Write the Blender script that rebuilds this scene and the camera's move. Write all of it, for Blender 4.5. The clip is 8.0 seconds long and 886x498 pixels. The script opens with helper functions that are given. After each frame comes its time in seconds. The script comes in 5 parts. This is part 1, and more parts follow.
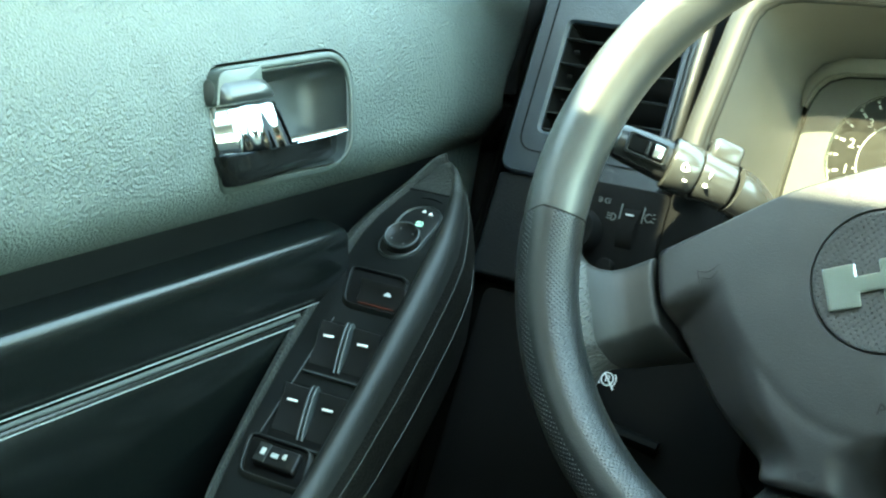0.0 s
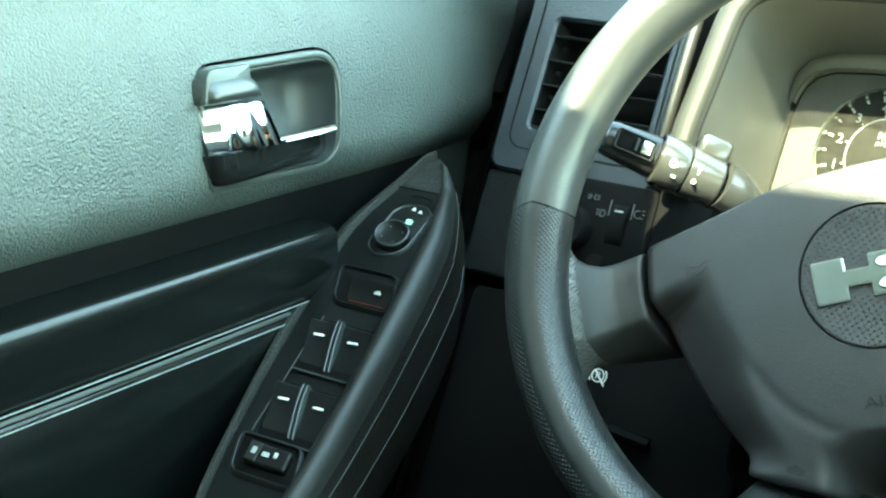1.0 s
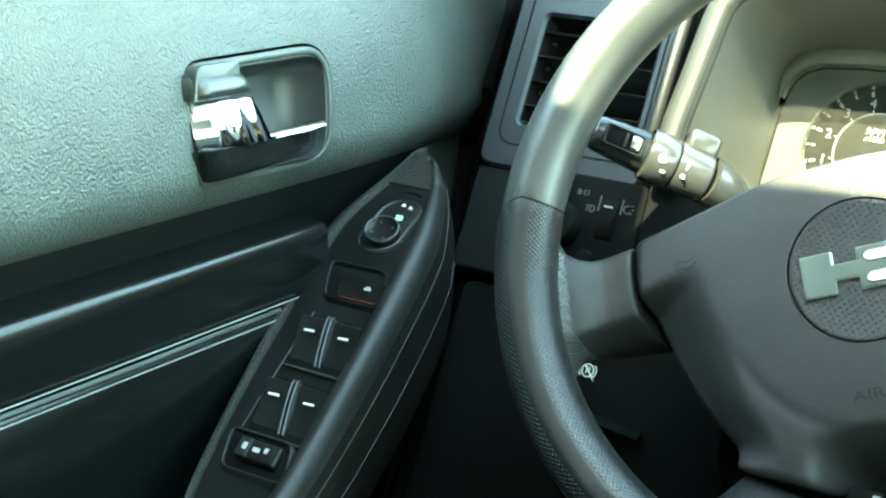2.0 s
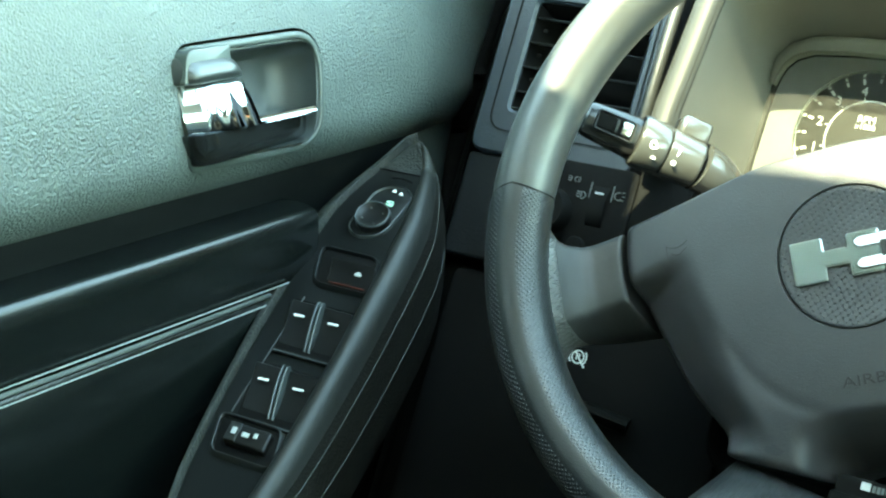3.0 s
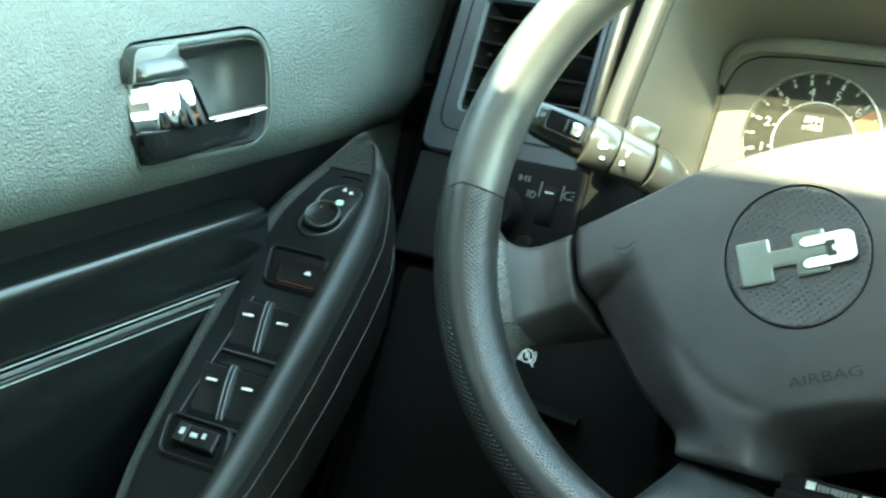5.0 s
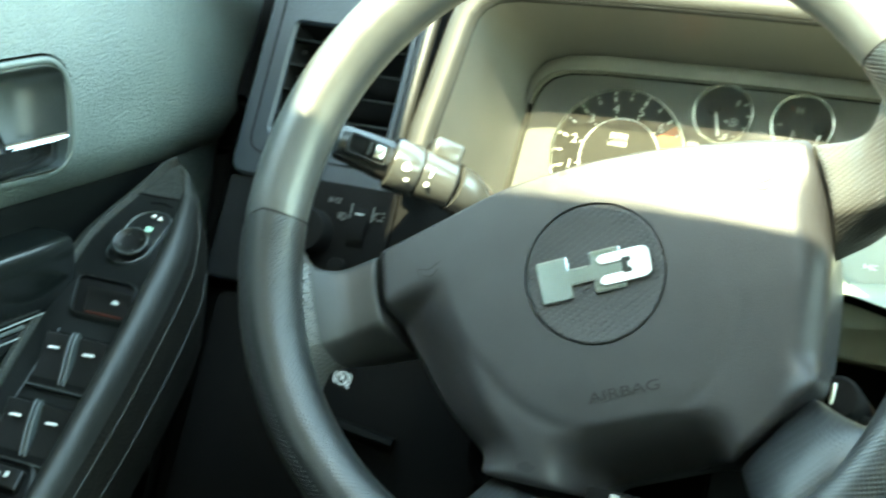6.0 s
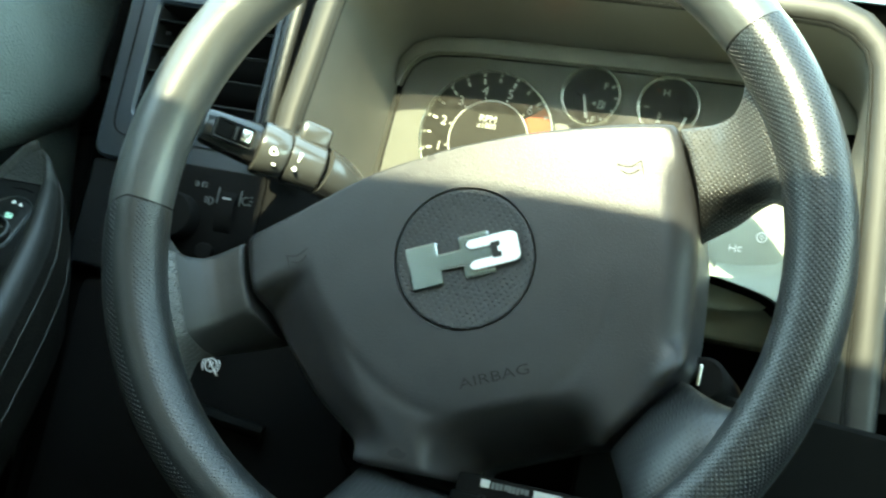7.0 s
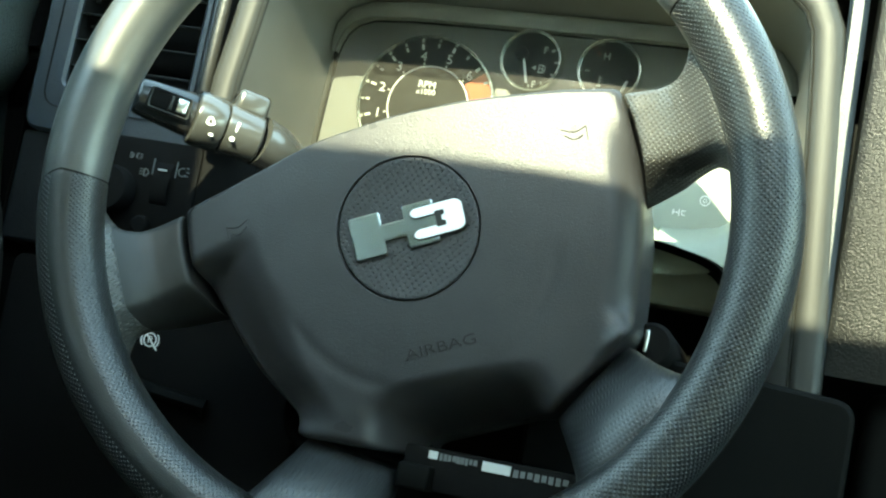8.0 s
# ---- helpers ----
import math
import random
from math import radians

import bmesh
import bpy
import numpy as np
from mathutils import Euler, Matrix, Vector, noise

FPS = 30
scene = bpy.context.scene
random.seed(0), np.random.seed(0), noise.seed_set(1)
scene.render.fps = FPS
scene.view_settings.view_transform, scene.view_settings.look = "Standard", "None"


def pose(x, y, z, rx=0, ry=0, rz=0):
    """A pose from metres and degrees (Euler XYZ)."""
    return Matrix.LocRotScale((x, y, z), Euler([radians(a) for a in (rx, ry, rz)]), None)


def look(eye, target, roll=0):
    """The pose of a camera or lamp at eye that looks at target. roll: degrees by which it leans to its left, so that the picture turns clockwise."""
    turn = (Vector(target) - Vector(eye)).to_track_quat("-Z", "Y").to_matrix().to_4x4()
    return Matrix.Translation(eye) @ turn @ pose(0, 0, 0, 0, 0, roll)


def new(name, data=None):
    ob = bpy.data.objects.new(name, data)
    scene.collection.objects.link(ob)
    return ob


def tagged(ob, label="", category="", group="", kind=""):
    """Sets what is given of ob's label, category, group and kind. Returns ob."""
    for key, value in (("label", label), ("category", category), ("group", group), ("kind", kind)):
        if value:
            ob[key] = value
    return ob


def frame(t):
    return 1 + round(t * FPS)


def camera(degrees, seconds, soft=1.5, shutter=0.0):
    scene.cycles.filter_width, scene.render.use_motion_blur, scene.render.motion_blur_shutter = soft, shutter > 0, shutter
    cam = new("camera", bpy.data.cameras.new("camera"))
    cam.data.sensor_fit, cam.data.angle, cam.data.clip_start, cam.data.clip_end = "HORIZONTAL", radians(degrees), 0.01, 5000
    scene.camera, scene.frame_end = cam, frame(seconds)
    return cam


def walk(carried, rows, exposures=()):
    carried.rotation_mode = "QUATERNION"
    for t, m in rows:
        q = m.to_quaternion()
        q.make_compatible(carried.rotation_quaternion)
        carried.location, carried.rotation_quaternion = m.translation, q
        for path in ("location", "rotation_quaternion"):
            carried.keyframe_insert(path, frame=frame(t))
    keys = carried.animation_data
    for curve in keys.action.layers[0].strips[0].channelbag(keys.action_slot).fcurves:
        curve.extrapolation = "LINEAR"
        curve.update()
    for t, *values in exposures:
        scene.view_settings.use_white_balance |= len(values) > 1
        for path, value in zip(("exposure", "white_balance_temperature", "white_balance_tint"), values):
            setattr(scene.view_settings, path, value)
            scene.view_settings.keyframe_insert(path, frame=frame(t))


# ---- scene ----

# The steering wheel's hub is the origin of the plan; the cabin floor lies 0.70 m under it.
HUB = 0.70
CAR = pose(0, 0, HUB)
DASH = pose(0, 0, HUB, -25)              # the dashboard leans as the steering column does: x right, y ahead, z up its face
TURN = 24                                # the wheel is turned to the left
WHEEL = DASH @ pose(0, 0, 0, 0, -TURN, 0)

# ---- camera ----
cam = camera(32.87, 8.0, soft=2.2, shutter=0.45)
PATH = [
    (0.0, (0.1842, -0.7261, 0.9021), (-0.3157, 0.0969, 0.6324), 3.74),
    (0.5, (0.1847, -0.7259, 0.9000), (-0.3123, 0.0989, 0.6305), 3.57),
    (1.0, (0.1863, -0.7260, 0.9013), (-0.3094, 0.0995, 0.6316), 3.40),
    (2.5, (0.1884, -0.7274, 0.8997), (-0.2989, 0.1021, 0.6268), 3.46),
    (3.0, (0.1887, -0.7261, 0.8981), (-0.2960, 0.1035, 0.6209), 3.66),
    (3.5, (0.1878, -0.7269, 0.8969), (-0.2928, 0.1026, 0.6123), 3.72),
    (4.0, (0.1868, -0.7273, 0.8945), (-0.2922, 0.1011, 0.6041), 3.78),
    (4.2, (0.1876, -0.7250, 0.8951), (-0.2932, 0.1023, 0.6046), 3.75),
    (5.3, (0.1935, -0.7241, 0.9020), (-0.2462, 0.1303, 0.6252), 4.77),
    (5.5, (0.1979, -0.7200, 0.9023), (-0.2255, 0.1384, 0.6128), 4.93),
    (6.0, (0.2135, -0.7108, 0.9096), (-0.1597, 0.1784, 0.6448), 4.21),
    (6.5, (0.2205, -0.7073, 0.9115), (-0.1111, 0.1992, 0.6501), 4.23),
    (7.0, (0.2125, -0.7031, 0.9138), (-0.0797, 0.2129, 0.6391), 5.09),
    (7.5, (0.2063, -0.6986, 0.9116), (-0.0490, 0.2238, 0.6215), 5.31),
    (8.0, (0.2036, -0.6941, 0.9128), (-0.0421, 0.2296, 0.6189), 4.89),
]
walk(cam, [(t, look(eye, target, roll)) for t, eye, target, roll in PATH], [(0.0, 4.95, 9400, -22), (4.2, 4.95, 9400, -22), (6.0, 5.0, 9900, -19), (6.5, 4.5, 9600, -19), (7.0, 4.25, 9400, -19), (8.0, 4.15, 9100, -19)])

# ---- light ----
SUN_WAY = Vector((0.03, 0.612, -0.790)).normalized()
world = bpy.data.worlds.new("sky")
scene.world = world
world.use_nodes = True
wn = world.node_tree.nodes
sky = wn.new("ShaderNodeTexSky")
sky.sky_type, sky.sun_disc = "NISHITA", False
sky.air_density, sky.dust_density = 1.2, 0.3
sky.sun_elevation = math.asin(-SUN_WAY.z)
sky.sun_rotation = math.atan2(-SUN_WAY.x, -SUN_WAY.y)
world.node_tree.links.new(sky.outputs[0], wn["Background"].inputs[0])
wn["Background"].inputs[1].default_value = 0.15
sun = new("sun", bpy.data.lights.new("sun", "SUN"))
sun.data.energy, sun.data.angle, sun.data.color = 1.2, radians(0.6), (1.0, 0.98, 0.945)
sun.matrix_world = look((0, 0, 5), Vector((0, 0, 5)) + SUN_WAY)


# ---- materials ----
def material(name, colour, rough=0.5, metal=0.0, fine=0.0, fine_size=0.0006, grain=0.0, grain_size=0.003, blotch=0.12, coords="Object", spec=0.5):
    """A surface with fine bump, leather-like grain cells and slow blotches of colour and gloss; sizes in metres."""
    mat = bpy.data.materials.new(name)
    mat.use_nodes = True
    nt = mat.node_tree
    nodes, link = nt.nodes, nt.links.new
    b = nodes["Principled BSDF"]
    b.inputs["Metallic"].default_value, b.inputs["Specular IOR Level"].default_value = metal, spec
    tc = nodes.new("ShaderNodeTexCoord")
    at = tc.outputs[coords]
    slow = nodes.new("ShaderNodeTexNoise")
    slow.inputs["Scale"].default_value, slow.inputs["Detail"].default_value = 28, 4
    link(at, slow.inputs["Vector"])
    ramp = nodes.new("ShaderNodeMapRange")
    ramp.inputs["From Min"].default_value, ramp.inputs["From Max"].default_value = 0.3, 0.7
    ramp.inputs["To Min"].default_value, ramp.inputs["To Max"].default_value = 1 - blotch, 1 + blotch
    link(slow.outputs["Fac"], ramp.inputs["Value"])
    mul = nodes.new("ShaderNodeVectorMath")
    mul.operation = "SCALE"
    mul.inputs[0].default_value = colour
    link(ramp.outputs[0], mul.inputs["Scale"])
    link(mul.outputs[0], b.inputs["Base Color"])
    rr = nodes.new("ShaderNodeMapRange")
    rr.inputs["To Min"].default_value, rr.inputs["To Max"].default_value = max(0.02, rough * 0.85), min(1, rough * 1.15)
    link(slow.outputs["Fac"], rr.inputs["Value"])
    link(rr.outputs[0], b.inputs["Roughness"])
    last = None
    if fine:
        n = nodes.new("ShaderNodeTexNoise")
        n.inputs["Scale"].default_value, n.inputs["Detail"].default_value = 1 / fine_size, 2
        link(at, n.inputs["Vector"])
        last = nodes.new("ShaderNodeBump")
        last.inputs["Strength"].default_value, last.inputs["Distance"].default_value = fine, fine_size
        link(n.outputs["Fac"], last.inputs["Height"])
    if grain:
        wob = nodes.new("ShaderNodeTexNoise")
        wob.inputs["Scale"].default_value = 0.4 / grain_size
        link(at, wob.inputs["Vector"])
        mix = nodes.new("ShaderNodeVectorMath")
        mix.operation = "MULTIPLY_ADD"
        link(wob.outputs["Color"], mix.inputs[0])
        mix.inputs[1].default_value = (grain_size * 1.5,) * 3
        link(at, mix.inputs[2])
        v = nodes.new("ShaderNodeTexVoronoi")
        v.feature = "SMOOTH_F1"
        v.inputs["Scale"].default_value, v.inputs["Smoothness"].default_value = 1 / grain_size, 0.6
        link(mix.outputs[0], v.inputs["Vector"])
        bump = nodes.new("ShaderNodeBump")
        bump.invert = True
        bump.inputs["Strength"].default_value, bump.inputs["Distance"].default_value = min(1.0, grain), grain_size * 0.3 * max(1.0, grain)
        link(v.outputs["Distance"], bump.inputs["Height"])
        if last:
            link(last.outputs[0], bump.inputs["Normal"])
        last = bump
    if last:
        link(last.outputs[0], b.inputs["Normal"])
    return mat


def dotted(name, colour, rough, pitch, depth, coords="UV", hole=0.3, spec=0.5, band=None, deep=0.42):
    """Moulded leather with rows of small pits, set in staggered rows."""
    mat = material(name, colour, rough, fine=0.2, fine_size=0.0008, spec=spec)
    nt = mat.node_tree
    nodes, link = nt.nodes, nt.links.new
    b = nodes["Principled BSDF"]
    tc = nodes.new("ShaderNodeTexCoord")
    sep = nodes.new("ShaderNodeSeparateXYZ")
    link(tc.outputs[coords], sep.inputs[0])

    def op(kind, a, c=None):
        m = nodes.new("ShaderNodeMath")
        m.operation = kind
        for k, q in enumerate((a, c)):
            if isinstance(q, (int, float)):
                m.inputs[k].default_value = q
            elif q is not None:
                link(q, m.inputs[k])
        return m.outputs[0]

    u = op("MULTIPLY", sep.outputs[0], 1 / pitch)
    w = op("MULTIPLY", sep.outputs["Z" if coords == "Object" else "Y"], 1 / pitch)
    p, q = op("ADD", u, w), op("SUBTRACT", u, w)
    fp, fq = op("SUBTRACT", op("FRACT", op("MULTIPLY", p, 0.5)), 0.5), op("SUBTRACT", op("FRACT", op("MULTIPLY", q, 0.5)), 0.5)
    d = op("SQRT", op("ADD", op("POWER", fp, 2), op("POWER", fq, 2)))
    m = nodes.new("ShaderNodeMapRange")
    m.inputs["From Min"].default_value, m.inputs["From Max"].default_value = hole * 0.55, hole
    if band:
        d = op("ADD", d, op("MULTIPLY", op("LESS_THAN", op("ABSOLUTE", op("SUBTRACT", sep.outputs[1], band[0])), band[1]), op("LESS_THAN", sep.outputs[0], band[2])))
    link(d, m.inputs["Value"])
    bump = nodes.new("ShaderNodeBump")
    bump.inputs["Strength"].default_value, bump.inputs["Distance"].default_value = depth, pitch * deep
    link(m.outputs[0], bump.inputs["Height"])
    old = b.inputs["Normal"].links[0].from_socket
    link(old, bump.inputs["Normal"])
    link(bump.outputs[0], b.inputs["Normal"])
    return mat


M_DOOR = material("grained_door_vinyl", (0.090, 0.111, 0.102), 0.42, fine=0.5, fine_size=0.0006, grain=1.9, grain_size=0.0016, spec=0.7)
M_BEZEL = material("smooth_door_vinyl", (0.075, 0.092, 0.085), 0.36, fine=0.2, spec=0.7)
M_CAP = material("satin_thumb_cap", (0.026, 0.031, 0.031), 0.3, fine=0.1, spec=1.0)
M_BAND = material("dark_door_band", (0.0085, 0.010, 0.010), 0.65, fine=0.3, spec=0.12)
M_INSERT = material("soft_door_insert", (0.0050, 0.0066, 0.0062), 0.24, fine=0.06, fine_size=0.0009, blotch=0.05, spec=0.65)
M_STRIP = material("grained_armrest_strip", (0.026, 0.028, 0.025), 0.5, fine=0.3, grain=1.6, grain_size=0.0016, spec=0.45)
M_PLATE = material("satin_switch_plate", (0.0072, 0.008, 0.008), 0.38, fine=0.1, spec=0.2)
M_PULL = material("satin_pull_bar", (0.0135, 0.0145, 0.0138), 0.42, fine=0.15, spec=0.36)
M_SIDE = material("soft_armrest_side", (0.0085, 0.0080, 0.0068), 0.55, fine=0.3, grain=0.6, grain_size=0.0018, spec=0.16)
M_THREAD = material("pale_thread", (0.38, 0.41, 0.39), 0.7)
M_PIPING = material("grey_piping", (0.088, 0.098, 0.094), 0.5, fine=0.2, spec=0.55)
M_KEY = material("black_switch", (0.0085, 0.0085, 0.0085), 0.3, fine=0.08, spec=0.25)
M_GLOSS = material("glossy_black_plastic", (0.012, 0.013, 0.013), 0.12, blotch=0.05, spec=0.6)
M_CUP = material("satin_recess_plastic", (0.034, 0.042, 0.042), 0.42, fine=0.15, spec=0.6)
M_RUBBER = material("black_rubber", (0.0145, 0.0145, 0.0145), 0.7, fine=0.2, spec=0.36)
M_VOID = material("deep_black_plastic", (0.006, 0.006, 0.006), 0.8, spec=0.08)
M_CHROME = material("chrome", (0.50, 0.55, 0.57), 0.06, metal=1.0, blotch=0.03)
M_SATIN = material("satin_chrome", (0.62, 0.65, 0.63), 0.2, metal=1.0, blotch=0.05, spec=0.75)
M_BADGE = material("brushed_badge", (0.40, 0.48, 0.48), 0.22, metal=1.0, blotch=0.12)
M_ENAMEL = material("white_enamel", (0.86, 0.87, 0.86), 0.25, blotch=0.03)
M_RIM = material("smooth_wheel_leather", (0.054, 0.057, 0.056), 0.30, fine=0.3, fine_size=0.0007, blotch=0.06, spec=1.0)
M_GRIP = dotted("pitted_wheel_leather", (0.0128, 0.0146, 0.0155), 0.32, 0.0015, 1.0, hole=0.37, spec=0.78, band=(0.080, 0.0056, 0.80), deep=0.68)
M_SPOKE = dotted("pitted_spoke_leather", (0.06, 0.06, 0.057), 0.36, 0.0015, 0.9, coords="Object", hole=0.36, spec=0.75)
# Spoke leather again, darkened and blued for the shade low on the wheel.
M_SPOKE_LOW = dotted("pitted_shaded_spoke", (0.015, 0.0168, 0.0185), 0.36, 0.0015, 0.8, coords="Object", hole=0.34, spec=0.7, deep=0.14)
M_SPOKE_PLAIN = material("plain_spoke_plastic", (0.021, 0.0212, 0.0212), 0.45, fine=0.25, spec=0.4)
M_PAD = material("fine_grained_airbag_pad", (0.0385, 0.0385, 0.0410), 0.29, fine=0.35, fine_size=0.0006, grain=0.2, grain_size=0.0010, spec=0.32)
M_ROUNDEL = dotted("pitted_roundel", (0.027, 0.0275, 0.030), 0.46, 0.0019, 1.0, coords="Object", hole=0.27, spec=0.5, deep=0.8)
M_DASH = material("blue_grey_dash_plastic", (0.014, 0.021, 0.029), 0.40, fine=0.3, grain=0.4, grain_size=0.0014, spec=0.55)
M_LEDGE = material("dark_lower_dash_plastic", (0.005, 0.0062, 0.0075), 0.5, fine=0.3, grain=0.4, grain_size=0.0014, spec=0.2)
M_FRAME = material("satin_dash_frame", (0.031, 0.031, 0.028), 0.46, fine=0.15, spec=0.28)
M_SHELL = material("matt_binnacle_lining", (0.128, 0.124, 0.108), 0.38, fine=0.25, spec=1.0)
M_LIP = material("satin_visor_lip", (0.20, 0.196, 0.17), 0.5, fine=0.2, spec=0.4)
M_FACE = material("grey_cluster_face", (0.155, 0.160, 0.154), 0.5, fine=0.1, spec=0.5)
M_STACK = material("soft_dash_top", (0.0264, 0.0268, 0.0242), 0.42, fine=0.25, grain=0.2, grain_size=0.0021, spec=0.45)
M_LEATHER = material("coarse_leather_dash", (0.005, 0.0053, 0.0047), 0.3, fine=0.3, grain=0.4, grain_size=0.0013, spec=0.2)
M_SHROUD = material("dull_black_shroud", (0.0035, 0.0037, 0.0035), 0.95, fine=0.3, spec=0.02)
# Near-black colour stands in for the shade an absent seat would cast.
M_KNEE = material("shade_dark_panel", (0.0037, 0.004, 0.0037), 0.6, fine=0.35, spec=0.05)
M_DIAL = material("black_dial", (0.012, 0.012, 0.011), 0.7, spec=0.1)
M_DIALGREY = material("grey_dial", (0.021, 0.021, 0.019), 0.7, spec=0.1)
M_WHITE = material("white_print", (0.82, 0.83, 0.8), 0.5, blotch=0.05, spec=0.18)
M_DIALWHITE = material("dial_print", (0.74, 0.74, 0.70), 0.6, blotch=0.05, spec=0.18)
M_GREY = material("grey_print", (0.462, 0.4785, 0.462), 0.5, spec=0.18)
M_FAINT = material("faint_print", (0.12, 0.127, 0.124), 0.5, spec=0.15)
M_GREEN = material("pale_green_print", (0.5, 0.85, 0.62), 0.5)
M_RED = material("red_print", (0.09, 0.02, 0.012), 0.5, spec=0.15)
M_ORANGE = material("orange_print", (0.48, 0.12, 0.055), 0.5, blotch=0.3, spec=0.18)
M_NEEDLE = material("pale_needle", (0.85, 0.85, 0.85), 0.5, spec=0.75)
M_STALK = material("satin_stalk_plastic", (0.048, 0.049, 0.046), 0.2, fine=0.1, spec=1.0)
M_STALKDARK = material("black_stalk_plastic", (0.02, 0.02, 0.02), 0.25, fine=0.1, spec=0.6)
# Pale base colour stands in for strong sun on the lower binnacle.
M_SUNLIT = material("sunlit_trim_panel", (0.30, 0.33, 0.27), 0.45, fine=0.15, spec=0.5)
M_WALL = material("cabin_trim", (0.165, 0.165, 0.1568), 0.8, fine=0.4, fine_size=0.002, spec=0.75)
M_CLOTH = material("bounce_wall_cloth", (0.32, 0.30, 0.275), 0.95, fine=0.6, fine_size=0.0015, spec=0.2)
M_CARPET = material("black_carpet", (0.016, 0.016, 0.016), 0.95, fine=0.8, fine_size=0.003, spec=0.18)
M_HEADLINER = material("pale_headliner_cloth", (0.58, 0.57, 0.53), 0.95, fine=0.6, fine_size=0.0012, spec=0.18)
def dusty_lens(name):
    """Clear plastic with a thin pale film that stands in for glare on the lens."""
    mat = bpy.data.materials.new(name)
    mat.use_nodes = True
    nodes, link = mat.node_tree.nodes, mat.node_tree.links.new
    b = nodes["Principled BSDF"]
    b.inputs["Base Color"].default_value, b.inputs["Roughness"].default_value = (0.7, 0.68, 0.6, 1), 0.2
    tint = (0.86, 0.86, 0.84, 1)
    clear, mix, spots, span = nodes.new("ShaderNodeBsdfTransparent"), nodes.new("ShaderNodeMixShader"), nodes.new("ShaderNodeTexNoise"), nodes.new("ShaderNodeMapRange")
    spots.inputs["Scale"].default_value, spots.inputs["Detail"].default_value = 45, 5
    span.inputs["To Min"].default_value, span.inputs["To Max"].default_value = 0.0, 0.035
    link(spots.outputs["Fac"], span.inputs["Value"])
    link(span.outputs[0], mix.inputs[0])
    clear.inputs["Color"].default_value = tint
    link(clear.outputs[0], mix.inputs[1])
    link(b.outputs[0], mix.inputs[2])
    link(mix.outputs[0], nodes["Material Output"].inputs["Surface"])
    return mat


M_LENS = dusty_lens("hazed_clear_plastic")
M_GROUND = material("grey_asphalt", (0.3, 0.3, 0.28), 0.9, fine=0.5, fine_size=0.01)


# ---- shape helpers ----
def part(name, bm, mat, parent=None, label="", m=CAR, angle=35):
    """Links a bmesh, laid out by m, as one mesh object under a thing or a part."""
    bm.transform(m)
    bmesh.ops.recalc_face_normals(bm, faces=bm.faces)
    me = bpy.data.meshes.new(name)
    bm.to_mesh(me)
    bm.free()
    me.materials.append(mat)
    me.shade_smooth()
    me.set_sharp_from_angle(angle=radians(angle))
    ob = new(name, me)
    BASE[ob.name] = Vector((0, 0, 0))
    if parent:
        ob.parent = parent
        ob.location = -BASE[parent.name]
    return tagged(ob, label)


BASE = {}


def thing(name, at, label, category, kind="", group=""):
    ob = new(name)
    ob.empty_display_size = 0.05
    ob.location = at
    BASE[ob.name] = Vector(at)
    return tagged(ob, label, category, group, kind)


def rounded(points, radius, steps=5):
    """A closed outline with its corners rounded; radius may be one number or one for each corner."""
    out, n = [], len(points)
    for k, p in enumerate(points):
        r = radius[k] if isinstance(radius, (list, tuple)) else radius
        p, a, c = Vector(p), Vector(points[k - 1]), Vector(points[(k + 1) % n])
        ua, uc = (a - p), (c - p)
        cut = min(r, ua.length * 0.48, uc.length * 0.48)
        p0, p1 = p + ua.normalized() * cut, p + uc.normalized() * cut
        for s in range(steps + 1):
            t = s / steps
            out.append(p0 * (1 - t) ** 2 + p * 2 * t * (1 - t) + p1 * t ** 2)
    return out


def rect(x0, x1, z0, z1, r=0.0, steps=5):
    pts = [(x0, z0), (x1, z0), (x1, z1), (x0, z1)]
    return rounded(pts, r, steps) if r else [Vector(p) for p in pts]


def even(outline, n):
    """The closed outline with n points at even steps."""
    pts = list(outline) + [outline[0]]
    runs = [0.0]
    for a, b in zip(pts, pts[1:]):
        runs.append(runs[-1] + (b - a).length)
    out, k = [], 0
    for i in range(n):
        t = runs[-1] * i / n
        while runs[k + 1] < t:
            k += 1
        out.append(pts[k].lerp(pts[k + 1], (t - runs[k]) / max(1e-9, runs[k + 1] - runs[k])))
    return out


def ease(v, a, b):
    """0 at a, 1 at b, smooth between."""
    t = max(0.0, min(1.0, (v - a) / (b - a)))
    return t * t * (3 - 2 * t)


def ellipse(cx, cz, rx, rz=None, n=48):
    rz = rx if rz is None else rz
    return [Vector((cx + rx * math.cos(a), cz + rz * math.sin(a))) for a in (2 * math.pi * k / n for k in range(n))]


def loft(rings, closed=True, cap0=False, cap1=False, bm=None):
    """Skins a row of equal point rows."""
    bm = bm or bmesh.new()
    rows = [[bm.verts.new(p) for p in ring] for ring in rings]
    n = len(rows[0])
    for a, b in zip(rows, rows[1:]):
        for k in range(n if closed else n - 1):
            bm.faces.new((a[k], a[(k + 1) % n], b[(k + 1) % n], b[k]))
    for row, cap in ((rows[0], cap0), (rows[-1], cap1)):
        if cap:
            bm.faces.new(row)
    return bm


def inset(outline, d):
    """The outline moved inwards by d (outlines run counter-clockwise)."""
    out, n = [], len(outline)
    for k in range(n):
        a, p, c = outline[k - 1], outline[k], outline[(k + 1) % n]
        e = (c - a)
        if e.length < 1e-9:
            e = c - p
        e.normalize()
        out.append(p + Vector((-e.y, e.x)) * d)
    return out


